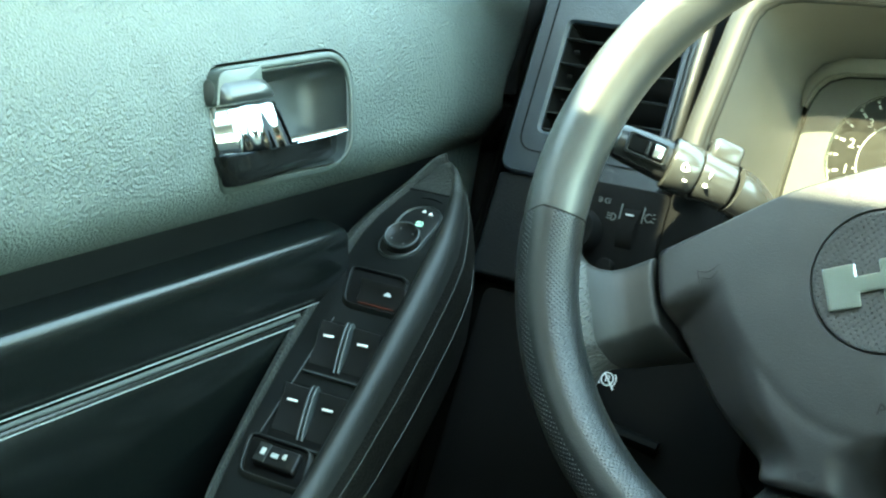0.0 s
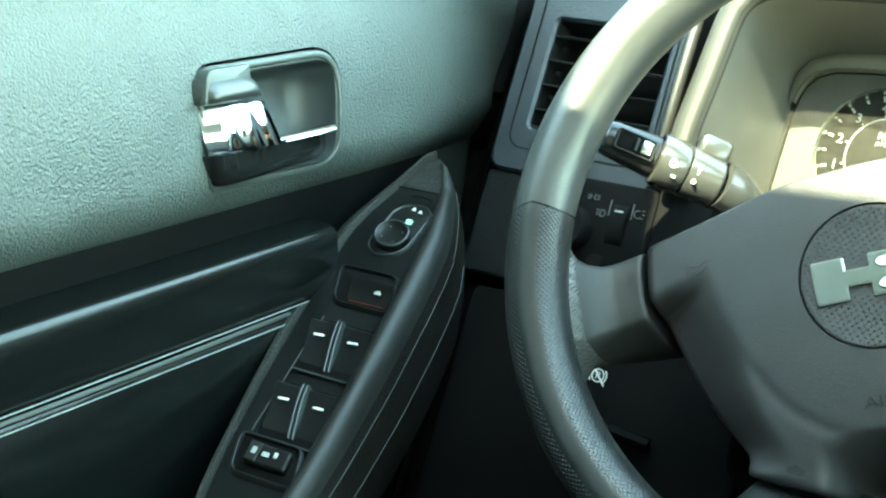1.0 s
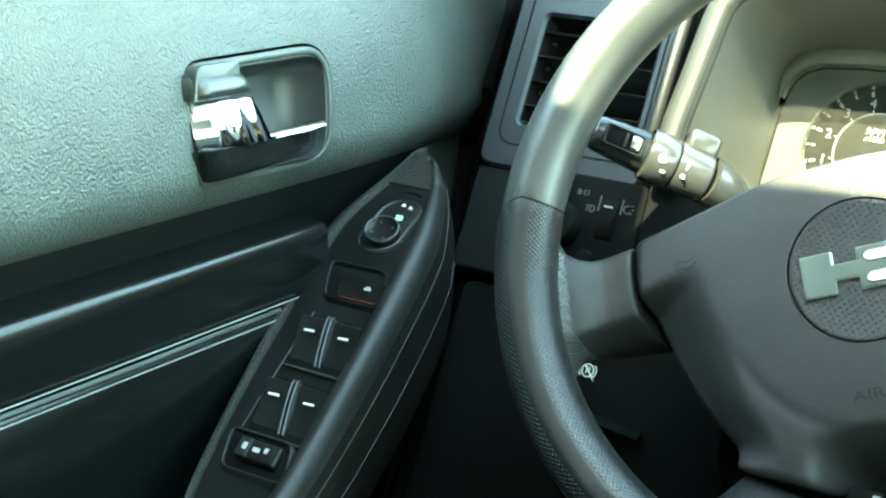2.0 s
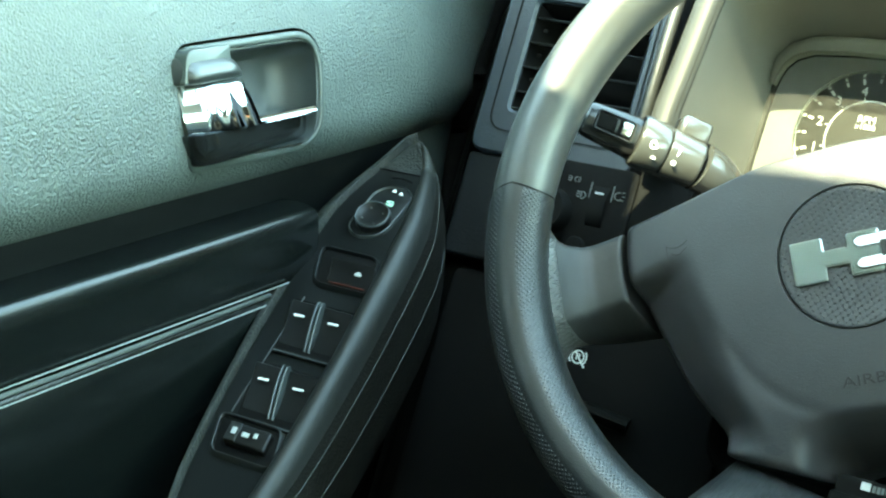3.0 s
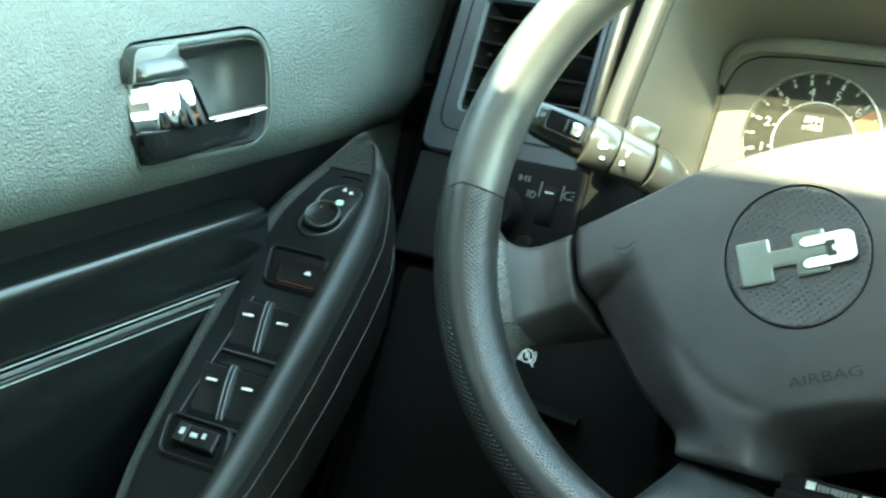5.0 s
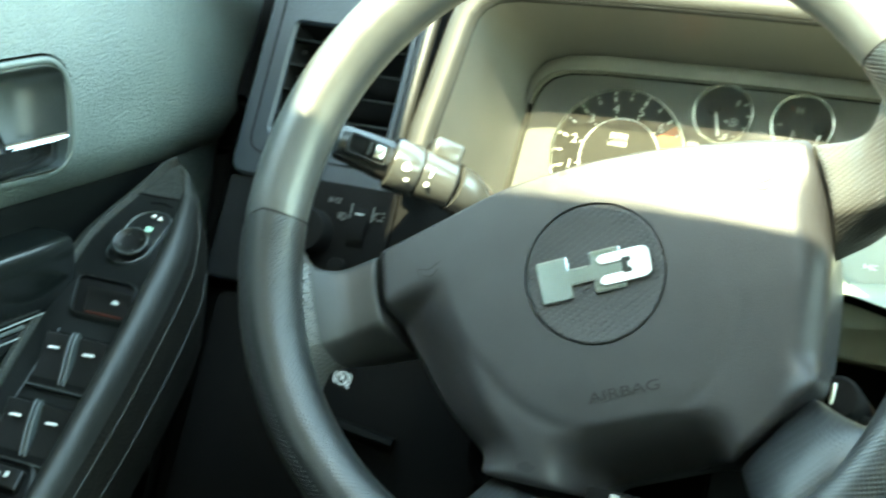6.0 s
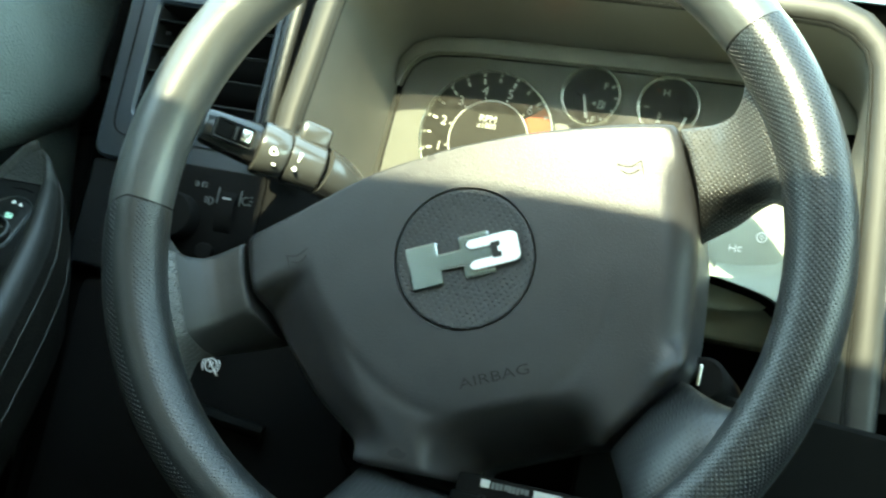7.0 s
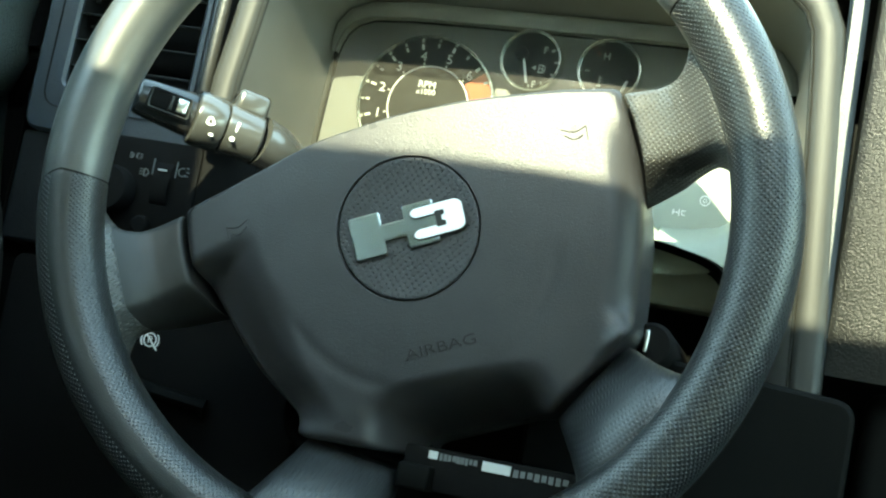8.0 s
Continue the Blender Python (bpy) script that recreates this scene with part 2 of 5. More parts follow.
def slab(outline, front, back, bevel=0.0008, bm=None):
    """A plate with the outline in x and z, its face at y = front with a rounded rim, its rear at y = back."""
    s = 1 if back > front else -1
    rings = [[(p.x, back, p.y) for p in outline], [(p.x, front + s * bevel, p.y) for p in outline],
             [(p.x, front + s * bevel * 0.3, p.y) for p in inset(outline, bevel * 0.3)], [(p.x, front, p.y) for p in inset(outline, bevel)]]
    return loft(rings, True, True, True, bm)


def ring_slab(outer, inner, front, back, bevel=0.0006):
    """A plate with a hole: both outlines hold equally many points."""
    rows = [[(p.x, back, p.y) for p in outer], [(p.x, front + bevel, p.y) for p in outer], [(p.x, front, p.y) for p in inset(outer, bevel)],
            [(p.x, front, p.y) for p in inset(inner, -bevel)], [(p.x, front + bevel, p.y) for p in inner], [(p.x, back, p.y) for p in inner]]
    rows.append(rows[0])
    return loft(rows)


def box(x0, x1, y0, y1, z0, z1, bevel=0.0, bm=None, turn=None):
    bm = bm or bmesh.new()
    got = bmesh.ops.create_cube(bm, size=1, matrix=Matrix.Translation(((x0 + x1) / 2, (y0 + y1) / 2, (z0 + z1) / 2)) @ (turn or Matrix())
                                @ Matrix.Diagonal((x1 - x0, y1 - y0, z1 - z0, 1)))
    if bevel:
        edges = list({e for v in got["verts"] for e in v.link_edges})
        bmesh.ops.bevel(bm, geom=edges, offset=bevel, segments=3, affect="EDGES", profile=0.5)
    return bm


def tube(points, radii, n=20, caps=True, flat=1.0):
    """A round bar along points."""
    pts = [Vector(p) for p in points]
    rings = []
    for k, p in enumerate(pts):
        d = (pts[min(k + 1, len(pts) - 1)] - pts[max(k - 1, 0)]).normalized()
        side = d.cross(Vector((0, 0, 1)))
        side = side.normalized() if side.length > 1e-4 else Vector((1, 0, 0))
        up = side.cross(d)
        r = radii[k] if isinstance(radii, (list, tuple)) else radii
        rings.append([p + (side * math.cos(a) + up * math.sin(a) * flat) * r for a in (2 * math.pi * j / n for j in range(n))])
    return loft(rings, True, caps, caps)


def curve_points(points, per=8):
    """A smooth line through points."""
    p = [Vector(q) for q in points]
    p = [2 * p[0] - p[1]] + p + [2 * p[-1] - p[-2]]
    out = []
    for k in range(1, len(p) - 2):
        for s in range(per):
            t = s / per
            out.append(0.5 * ((2 * p[k]) + (p[k + 1] - p[k - 1]) * t + (2 * p[k - 1] - 5 * p[k] + 4 * p[k + 1] - p[k + 2]) * t ** 2
                              + (3 * p[k] - p[k - 1] - 3 * p[k + 1] + p[k + 2]) * t ** 3))
    return out + [p[-2]]


def letters(text, size, deep=0.0003):
    """Writing as a mesh, upright in x and z, centred, facing the driver."""
    cu = bpy.data.curves.new("text", "FONT")
    cu.body, cu.size, cu.extrude, cu.align_x, cu.align_y, cu.resolution_u = text, size, deep, "CENTER", "CENTER", 3
    ob = bpy.data.objects.new("text", cu)
    me = bpy.data.meshes.new_from_object(ob)
    bm = bmesh.new()
    bm.from_mesh(me)
    bm.transform(pose(0, 0, 0, 90))
    bpy.data.objects.remove(ob)
    bpy.data.meshes.remove(me)
    return bm


def bars(rows, y, deep=0.0004):
    """Small flat marks: rows of (x0, x1, z0, z1)."""
    bm = bmesh.new()
    for x0, x1, z0, z1 in rows:
        box(x0, x1, y - deep, y + deep, z0, z1, 0, bm)
    return bm


def arc_band(cx, cz, r0, r1, a0, a1, front, back, n=40):
    """A flat band round a centre, from angle a0 to a1 in degrees."""
    rows = []
    for k in range(n + 1):
        a = radians(a0 + (a1 - a0) * k / n)
        c, s = math.cos(a), math.sin(a)
        rows.append([(cx + r0 * c, back, cz + r0 * s), (cx + r0 * c, front, cz + r0 * s), (cx + r1 * c, front, cz + r1 * s), (cx + r1 * c, back, cz + r1 * s)])
    return loft(rows, True, True, True)


def stitches(points, length, gap, thick, bm=None):
    """A row of thread stitches along a line."""
    bm = bm or bmesh.new()
    pts = [Vector(p) for p in points]
    run = 0.0
    for a, b in zip(pts, pts[1:]):
        d = b - a
        ln = d.length
        d.normalize()
        while run < ln:
            p = a + d * run
            q = d.to_track_quat("Y", "Z").to_matrix().to_4x4()
            box(-thick, thick, -length / 2, length / 2, -thick, thick, 0, bm, None)
            vs = list(bm.verts)[-8:]
            for v in vs:
                v.co = Matrix.Translation(p) @ q @ v.co
            run += length + gap
        run -= ln
    return bm


# ---- the cabin round the driver's place ----
def wall(name, boxes, mat, label, category="wall"):
    bm = bmesh.new()
    for b in boxes:
        box(*b, 0.004, bm)
    ob = part(name, bm, mat)
    return tagged(ob, label, category, kind="structure")


wall("floor", [(-0.40, 1.15, -1.5, 0.62, -0.76, -0.70)], M_CARPET, "black carpet of the footwell floor", "floor")
bm = bmesh.new()
# Unseen roof opening, its edges set to trim the sun on the wheel.
HATCH_L, HATCH_R, HATCH_F = -0.194, 0.52, -0.08   # the hatch: its two sides and its front edge; the rear edge runs a little askew


def hatch_rear(x):
    return -0.420 + 0.04 * (x - 0.02)


for b in [(-0.50, HATCH_L, -1.5, 0.0, 0.55, 0.60), (HATCH_R, 1.25, -1.5, 0.0, 0.55, 0.60), (HATCH_L, HATCH_R, HATCH_F, 0.0, 0.55, 0.60)]:
    box(*b, 0.0, bm)
loft([[(HATCH_L, -1.5, z), (HATCH_R, -1.5, z), (HATCH_R, hatch_rear(HATCH_R), z), (HATCH_L, hatch_rear(HATCH_L), z)] for z in (0.55, 0.60)], True, True, True, bm)
tagged(part("ceiling", bm, M_HEADLINER), "unseen pale cloth headliner, its open hatch placed to shape the sun", "ceiling", kind="structure")
wall("wall_right", [(1.15, 1.20, -1.5, 0.75, -0.70, 0.15), (1.15, 1.20, -0.75, -0.62, 0.14, 0.55)], M_WALL, "plain trim of the passenger side under its window")
# unseen wall behind the camera, kept light to bounce onto the airbag pad
wall("wall_rear", [(0.0, 1.20, -0.93, -0.88, -0.08, 0.56)], M_CLOTH, "unseen grey wall added to bounce light onto the wheel")
wall("wall_rear_low", [(0.0, 1.20, -0.935, -0.885, -0.70, -0.08)], M_CARPET, "plain black trim low at the back of the cabin")
wall("wall_rear_left", [(-0.45, 0.0, -0.935, -0.885, -0.70, 0.56)], M_CARPET, "plain black trim at the back of the cabin")
wall("wall_left", [(-0.50, -0.45, -1.5, -0.62, -0.70, 0.16), (-0.50, -0.45, -0.75, -0.42, 0.1, 0.55), (-0.50, -0.445, 0.30, 0.66, -0.70, 0.165)], M_WALL, "plain trim round the driver's door")
wall("pillar_trim", [(-0.44, -0.302, 0.338, 0.42, -0.70, 0.42)], M_RUBBER, "black rubber-sealed windscreen pillar trim", "pillar")
bm = bmesh.new()
for a, c in (((1.16, -0.02, 0.56), (1.14, 0.60, 0.06)), ((-0.44, -0.02, 0.56), (-0.40, 0.42, 0.22))):
    way = Vector(c) - Vector(a)
    box(-0.045, 0.045, -0.03, 0.03, -way.length / 2, way.length / 2, 0, bm)
    for v in list(bm.verts)[-8:]:
        v.co = Matrix.Translation((Vector(a) + Vector(c)) / 2) @ way.to_track_quat("Z", "Y").to_matrix().to_4x4() @ v.co
tagged(part("windscreen_pillar", bm, M_WALL), "plain slanting trim beside the windscreen", "pillar", kind="structure")
wall("console", [(0.30, 0.62, -0.88, 0.22, -0.70, -0.14)], M_CARPET, "plain dark centre console between the seats", "console")
wall("wall_front", [(-0.45, 1.20, 0.62, 0.66, -0.75, 0.05)], M_WALL, "dark bulkhead behind the dashboard")
wall("ground", [(-60, 60, -60, 60, -1.25, -1.2)], M_GROUND, "grey asphalt round the parked car", "ground")

# ---- the driver's door ----
DOOR = CAR @ Matrix(((0, -1, 0, -0.345), (1, 0, 0, 0), (0, 0, 1, 0), (0, 0, 0, 1)))   # a: ahead, depth: outwards, b: up
door = thing("car_door", (-0.345, -0.3, 0.35), "closed driver's door with grey-green grained vinyl and black trim", "car door")

BEZEL = [(-0.1020, -0.0026), (0.0240, -0.0058), (0.0335, 0.0685), (-0.1030, 0.0680)]
BEZEL_R = [0.014, 0.024, 0.028, 0.016]
opening = even(rounded(BEZEL, BEZEL_R, 10), 132)
centre = Vector((-0.04, 0.03))


def on_rect(p, a0, a1, b0, b1):
    d = p - centre
    ts = [((a1 if d.x > 0 else a0) - centre.x) / d.x if abs(d.x) > 1e-9 else 9e9, ((b1 if d.y > 0 else b0) - centre.y) / d.y if abs(d.y) > 1e-9 else 9e9]
    return centre + d * min(ts)


def front_end(b):
    """Where the panel's leaning front edge lies."""
    return min(0.335, 0.244 + 1.3 * max(0.0, b - 0.02))


def bulge(a, b):
    """How far the upper panel lies outwards of its plane."""
    b = max(b, -0.0200)
    d = 0.1673 * (b - 0.03) + 2.6 * max(0.0, b - 0.03) ** 2 + 18.0 * max(0.0, 0.012 - b) ** 2
    if a > 0.03:
        d += (a - 0.03) ** 2 * 0.22
    return d + 1.2 * max(0.0, 0.03 - b) ** 2 + 8.0 * max(0.0, a - front_end(b) + 0.032) ** 2


hole = inset(opening, -0.0004)
outer = [on_rect(p, -1.0, 0.262, -0.0200, 0.19) for p in hole]
for corner in ((-1.0, -0.0200), (0.262, -0.0200), (0.262, 0.19), (-1.0, 0.19)):
    k = min(range(len(outer)), key=lambda i: (outer[i] - Vector(corner)).length)
    outer[k] = Vector(corner)
rows = []
for t in [0, 0.002, 0.02] + [k / 40 for k in range(1, 41)]:
    ring = []
    for p, q in zip(hole, outer):
        r = p.lerp(q, t)
        if r.x > 0.10:
            r.x = 0.10 + (r.x - 0.10) * (front_end(r.y) - 0.10) / 0.162
        ring.append((r.x, bulge(r.x, r.y) + (0.0 if t else 0.004), r.y))
    rows.append(ring)
rows.append([(x, d + 0.03, b) for x, d, b in rows[-1]])
part("upper_panel", loft(rows), M_DOOR, door, "grey-green grained vinyl upper door panel", DOOR, 60)
part("front_panel", loft([[(a, bulge(a, -0.02) + 0.0002, -0.0195), (a, bulge(a, -0.02) + 0.004, -0.05), (a, bulge(a, -0.02) + 0.010, -0.12), (a, bulge(a, -0.02) + 0.012, -0.30)] for a in [0.156 + 0.0088 * k for k in range(11)]], False), M_DOOR, door, "grained vinyl beside the armrest", DOOR)
seal = []
for k in range(25):
    b = -0.30 + 0.02 * k
    e = front_end(b)
    seal.append((e + 0.006, bulge(e, min(b, 0.12)) + 0.004, b))
part("door_seal", tube(curve_points(seal, 3), 0.013, 12), M_VOID, door, "black rubber seal", DOOR)
part("window_sill", box(-1.0, 0.235, 0.02, 0.11, 0.165, 0.20, 0.01), M_RUBBER, door, "black rubber sill", DOOR)
part("door_back", box(-1.0, 0.33, 0.075, 0.12, -0.62, 0.19, 0.01), M_RUBBER, door, "", DOOR)
part("dark_band", loft([[(a, bulge(a, -0.02) + 0.012, z + 0.002), (a, bulge(a, -0.02) + 0.0005, z + 0.001), (a, bulge(a, -0.02) + 0.001, z - 0.001), (a, bulge(a, -0.02) + 0.006, z - 0.014), (a, 0.034, -0.06), (a, 0.034, -0.62), (a, 0.06, -0.62)]
     for a, z in [(-1.0 + 0.029 * k, -0.02) for k in range(41)]], False), M_BAND, door, "black recessed band", DOOR)


def sweep_panel(profile, a0, a1, steps=40, round_end=0.012):
    """A panel along the door with a profile of (b, depth), its front end rounded off."""
    rows = []
    for k in range(steps + 1):
        a = a0 + (a1 - a0) * (k / steps)
        rows.append([(a, d, b) for b, d in profile])
    for k in range(1, 7):
        t = math.sin(k / 6 * math.pi / 2)
        rows.append([(a1 + round_end * t, d + (0.012 - d) * (1 - math.cos(k / 6 * math.pi / 2)), b) for b, d in profile])
    return loft(rows, False)


part("insert", sweep_panel([(-0.0424, 0.033), (-0.0425, 0.0000), (-0.0427, -0.0025), (-0.0431, -0.0042), (-0.0438, -0.0056), (-0.0449, -0.0067), (-0.0466, -0.0076), (-0.050, -0.0085), (-0.056, -0.0090), (-0.072, -0.0090), (-0.0842, -0.0085), (-0.0868, -0.0062), (-0.0878, -0.002), (-0.088, 0.012)], -1.0, 0.016, 40, 0.006),
     M_INSERT, door, "soft black padded insert", DOOR, 50)
part("insert", sweep_panel([(-0.0885, 0.012), (-0.0888, -0.002), (-0.0895, -0.0062), (-0.092, -0.0084), (-0.12, -0.0080), (-0.16, -0.0060), (-0.21, -0.0020), (-0.30, 0.003), (-0.42, 0.003), (-0.60, 0.003)], -1.0, 0.016, 40, 0.006),
     M_INSERT, door, "soft black lower door lining", DOOR, 50)
part("piping", tube([(a, -0.0078 - 0.0006 * math.sin(a * 30), -0.0880) for a in [-1.0 + k * 0.05 for k in range(20)] + [-0.03]], 0.0014, 10), M_PIPING, door, "grey piping between the padded panels", DOOR)
part("stitching", stitches([(-0.6, -0.0098, -0.0832), (-0.3, -0.0098, -0.0832), (-0.012, -0.0098, -0.0832)], 0.0028, 0.0006, 0.0003), M_THREAD, door, "pale grey thread", DOOR)
part("stitching", stitches([(-0.6, -0.0100, -0.0925), (-0.3, -0.0100, -0.0925), (-0.022, -0.0100, -0.0925)], 0.0028, 0.0006, 0.0003), M_THREAD, door, "pale grey thread", DOOR)

# the inside handle, tilted with the panel
GRIP = DOOR @ pose(0, 0, 0.03, -9.5) @ pose(0, 0, -0.03)
flange = ring_slab(opening, inset(opening, 0.0044), -0.0010, 0.006, 0.0007)
for v in flange.verts:
    v.co.y += bulge(v.co.x, v.co.z) - 0.1673 * (v.co.z - 0.03)
handle_bezel = part("handle_bezel", flange, M_BEZEL, door, "grey-green rim round the handle", GRIP, 60)
lip = inset(opening, 0.0045)
lip2 = inset(opening, 0.0064)
rim_bm = loft([[(p.x, 0.0012, p.y) for p in lip], [(p.x, 0.0006, p.y) for p in inset(opening, 0.0055)], [(p.x, 0.0014, p.y) for p in lip2], [(p.x, 0.006, p.y) for p in lip2]])
for v in rim_bm.verts:
    v.co.y += bulge(v.co.x, v.co.z) - 0.1673 * (v.co.z - 0.03)
part("inner_rim", rim_bm, M_PIPING, handle_bezel, "", GRIP)
deep = [Vector((centre.x + (p.x - centre.x) * 0.93, centre.y + (p.y - centre.y) * 0.9)) for p in lip2]
part("handle_cup", loft([[(p.x, 0.001, p.y) for p in lip2], [(p.x, 0.020, p.y) for p in deep], [(centre.x + (p.x - centre.x) * 0.8, 0.027, centre.y + (p.y - centre.y) * 0.8) for p in deep]], True, False, True),
     M_CUP, door, "dark finger recess", GRIP, 50)
lever_rows = []
for k, (a, d) in enumerate([(-0.1058, 0.006), (-0.1056, -0.001), (-0.1044, -0.0055), (-0.1015, -0.0088), (-0.0965, -0.0102), (-0.088, -0.0108), (-0.072, -0.0102), (-0.055, -0.0080), (-0.035, -0.0045), (-0.015, -0.0010), (0.004, 0.0020), (0.013, 0.0040), (0.0175, 0.0075)]):
    short = (0.74, 0.82, 0.90, 0.96, 0.99)[k] if k < 5 else 1.0
    lean = 0.32 * max(0.0, min(1.0, (8 - k) / 5))
    lever_rows.append([(a + lean * max(0.0, 0.018 - b), dd, 0.018 + (b - 0.018) * (short if b < 0.018 else 1)) for dd, b in
                       ((0.012, 0.0205), (d - 0.0005, 0.0200), (d, 0.0180), (d + 0.0002, 0.012), (d + 0.0016, 0.0062), (d + 0.0045, 0.0028), (d + 0.009, 0.0012), (d + 0.016, 0.0008))])
lever = part("lever", loft(lever_rows, False), M_GLOSS, door, "glossy black lever", GRIP, 60)
cols = []
for k in range(33):
    t = k / 32
    a = -0.1045 + t * 0.0557
    d = -0.0135 + 0.0155 * abs(t - 0.62) ** 1.9 * (1.5 if t < 0.62 else 0.8) + 0.00050 * math.sin(t * 19 + 0.6)
    low = 0.0208 - 0.0014 * t
    top = 0.0478 - 0.0030 * t
    slant = -0.0050 * t
    cols.append([(a, d + 0.006, low - 0.0006), (a, d + 0.0006, low - 0.0004), (a, d, low + 0.0004), (a + slant * 0.5, d + 0.0030, (low + top) / 2), (a + slant, d + 0.0060, top - 0.001), (a + slant, d + 0.0068, top), (a + slant, d + 0.014, top)])
part("chrome_plate", loft(cols, False), M_CHROME, lever, "mirror-bright chrome finger plate", GRIP, 50)
part("chrome_strip", loft([[(a, d + 0.0060, 0.0182), (a, d - 0.0002, 0.0186), (a, d, 0.0190), (a, d + 0.0020, 0.0218), (a, d + 0.0026, 0.0222), (a, d + 0.010, 0.0223)]
             for a, d in [(-0.0500, -0.0050), (-0.03, -0.0050), (-0.01, -0.0050), (0.006, -0.0048), (0.0148, -0.0042)]], False), M_CHROME, lever, "thin chrome strip", GRIP, 50)
cap = []
for k in range(25):
    t = k / 24
    a = -0.1070 + t * 0.0530
    e = 0.012 * max(0.0, 1 - t / 0.2) ** 2
    fall = 1 - math.sqrt(max(0.0, 1 - ((t - 0.66) / 0.3401) ** 2)) if t > 0.66 else 0.0
    rows = []
    for d, b in ((0.014, 0.0474), (-0.0045, 0.0474), (-0.0085, 0.0482), (-0.0104, 0.0500), (-0.0104, 0.0545), (-0.0092, 0.0595), (-0.0066, 0.0640), (-0.0034, 0.0672), (0.0000, 0.0688), (0.012, 0.0692)):
        rows.append((a, min(0.014, d + e + 0.008 * fall), 0.0474 + (b - 0.0474) * 0.73 * (1 - 0.80 * fall)))
    cap.append(rows)
part("cap_shelf", slab(rounded([(-0.1055, 0.048), (-0.0640, 0.048), (-0.0640, 0.0668), (-0.1005, 0.0668)], [0.002, 0.002, 0.0015, 0.006]), -0.0062, 0.012, 0.0012), M_BEZEL, handle_bezel, "", GRIP, 40)
part("handle_cap", loft(cap, False), M_CAP, door, "satin grey thumb cap over the lever", GRIP, 60)

# ---- the armrest with its switches ----
SWITCH = CAR @ Matrix(((1, -0.2, 0, -0.3234), (0, 0.8918, -0.4526, 0.0757), (0, 0.4526, 0.8918, -0.0387), (0, 0, 0, 1)))   # u: inwards, s: ahead up the slope, n: off the plate
LEFT = [(0.053, 0.002), (0.047, -0.006), (0.027, -0.0165), (0.0, -0.0300), (-0.03, -0.0415), (-0.07, -0.0430), (-0.125, -0.0415), (-0.19, -0.0385), (-0.246, -0.0345), (-0.275, -0.0285), (-0.30, -0.0205)]
RIGHT = [(0.053, 0.004), (0.047, 0.012), (0.035, 0.0205), (0.016, 0.0305), (-0.03, 0.0420), (-0.08, 0.0425), (-0.14, 0.0415), (-0.19, 0.039), (-0.23, 0.036), (-0.265, 0.030), (-0.30, 0.020)]


def edge(table, s):
    for (s1, u1), (s0, u0) in zip(table, table[1:]):
        if s0 <= s <= s1:
            return u0 + (u1 - u0) * (s - s0) / (s1 - s0)
    return table[-1][1] if s < table[-1][0] else table[0][1]


S_STEPS = [0.053, 0.050, 0.046, 0.041, 0.035, 0.028, 0.02, 0.01, 0.0, -0.015, -0.03, -0.05, -0.07, -0.09, -0.11, -0.13, -0.15, -0.17, -0.19, -0.21, -0.23, -0.25, -0.265, -0.28, -0.30]
armrest = thing("door_armrest", (-0.30, -0.05, 0.55), "black slanted armrest with pull bar on the door", "armrest")


def smooth_row(table):
    return {s: sum(edge(table, s + d) for d in (-0.012, -0.006, 0, 0.006, 0.012)) / 5 if -0.28 < s < 0.04 else edge(table, s) for s in S_STEPS}


LU, RU = smooth_row(LEFT), smooth_row(RIGHT)
strip, plate, bar_rows, side = [], [], [], []
for s in S_STEPS:
    l, r = LU[s], RU[s]
    w = min(1.0, max(0.03, (r - l) / 0.09))
    f = 0.0095 * w * (1 - 0.42 * ease(-s, 0.05, 0.20)) + 0.0006
    crown = 0.004 * max(0, (s - 0.0) / 0.053) ** 2
    strip.append([(l - 0.004 * w, s, -0.030), (l - 0.0004 * w, s, -0.003), (l + f * 0.12, s, 0.0010 + crown), (l + f * 0.45, s, 0.0032 + crown), (l + f * 0.85, s, 0.0030 + crown), (l + f, s, 0.0002), (l + f + 0.0004, s, -0.004)])
    inner = r - 0.0185 * w
    plate.append([(l + f, s, -0.004), (l + f + 0.0012 * w, s, -0.0006), (l + f + 0.003 * w, s, 0.0), (inner - 0.002 * w, s, 0.0), (inner, s, 0.0005)])
    bar_rows.append([(inner - 0.0005 * w, s, -0.002), (inner + 0.0002 * w, s, 0.0050 * w), (inner + 0.0024 * w, s, 0.0090 * w), (inner + 0.0062 * w, s, 0.0110 * w), (inner + 0.0105 * w, s, 0.0106 * w), (inner + 0.0145 * w, s, 0.0076 * w), (inner + 0.0174 * w, s, 0.0020 * w), (inner + 0.0188 * w, s, -0.004 * w)])
    side.append([(r - 0.0004 * w, s, -0.004 * w), (r + 0.0016 * w, s, -0.010 * w), (r + 0.0032 * w, s, -0.022 * w), (r + 0.0036 * w, s, -0.034 * w), (r + 0.002 * w, s, -0.05 * w), (r - 0.004 * w, s - 0.01, -0.075 * w), (r - 0.02 * w, s - 0.02, -0.10 * w)])
part("grained_strip", loft(strip, False), M_STRIP, armrest, "grained grey edge strip", SWITCH, 60)
switch_plate = part("switch_plate", loft(plate[6:], False), M_PLATE, armrest, "satin black switch plate", SWITCH, 50)
part("tip_cover", loft(plate[:7], False), M_STRIP, armrest, "grained grey tip cover", SWITCH, 60)
part("bar_tip", loft(bar_rows[:7], False), M_STRIP, armrest, "grained grey tip of the armrest", SWITCH, 60)
part("pull_bar", loft(bar_rows[6:], False), M_PULL, armrest, "rounded satin black pull bar", SWITCH, 60)
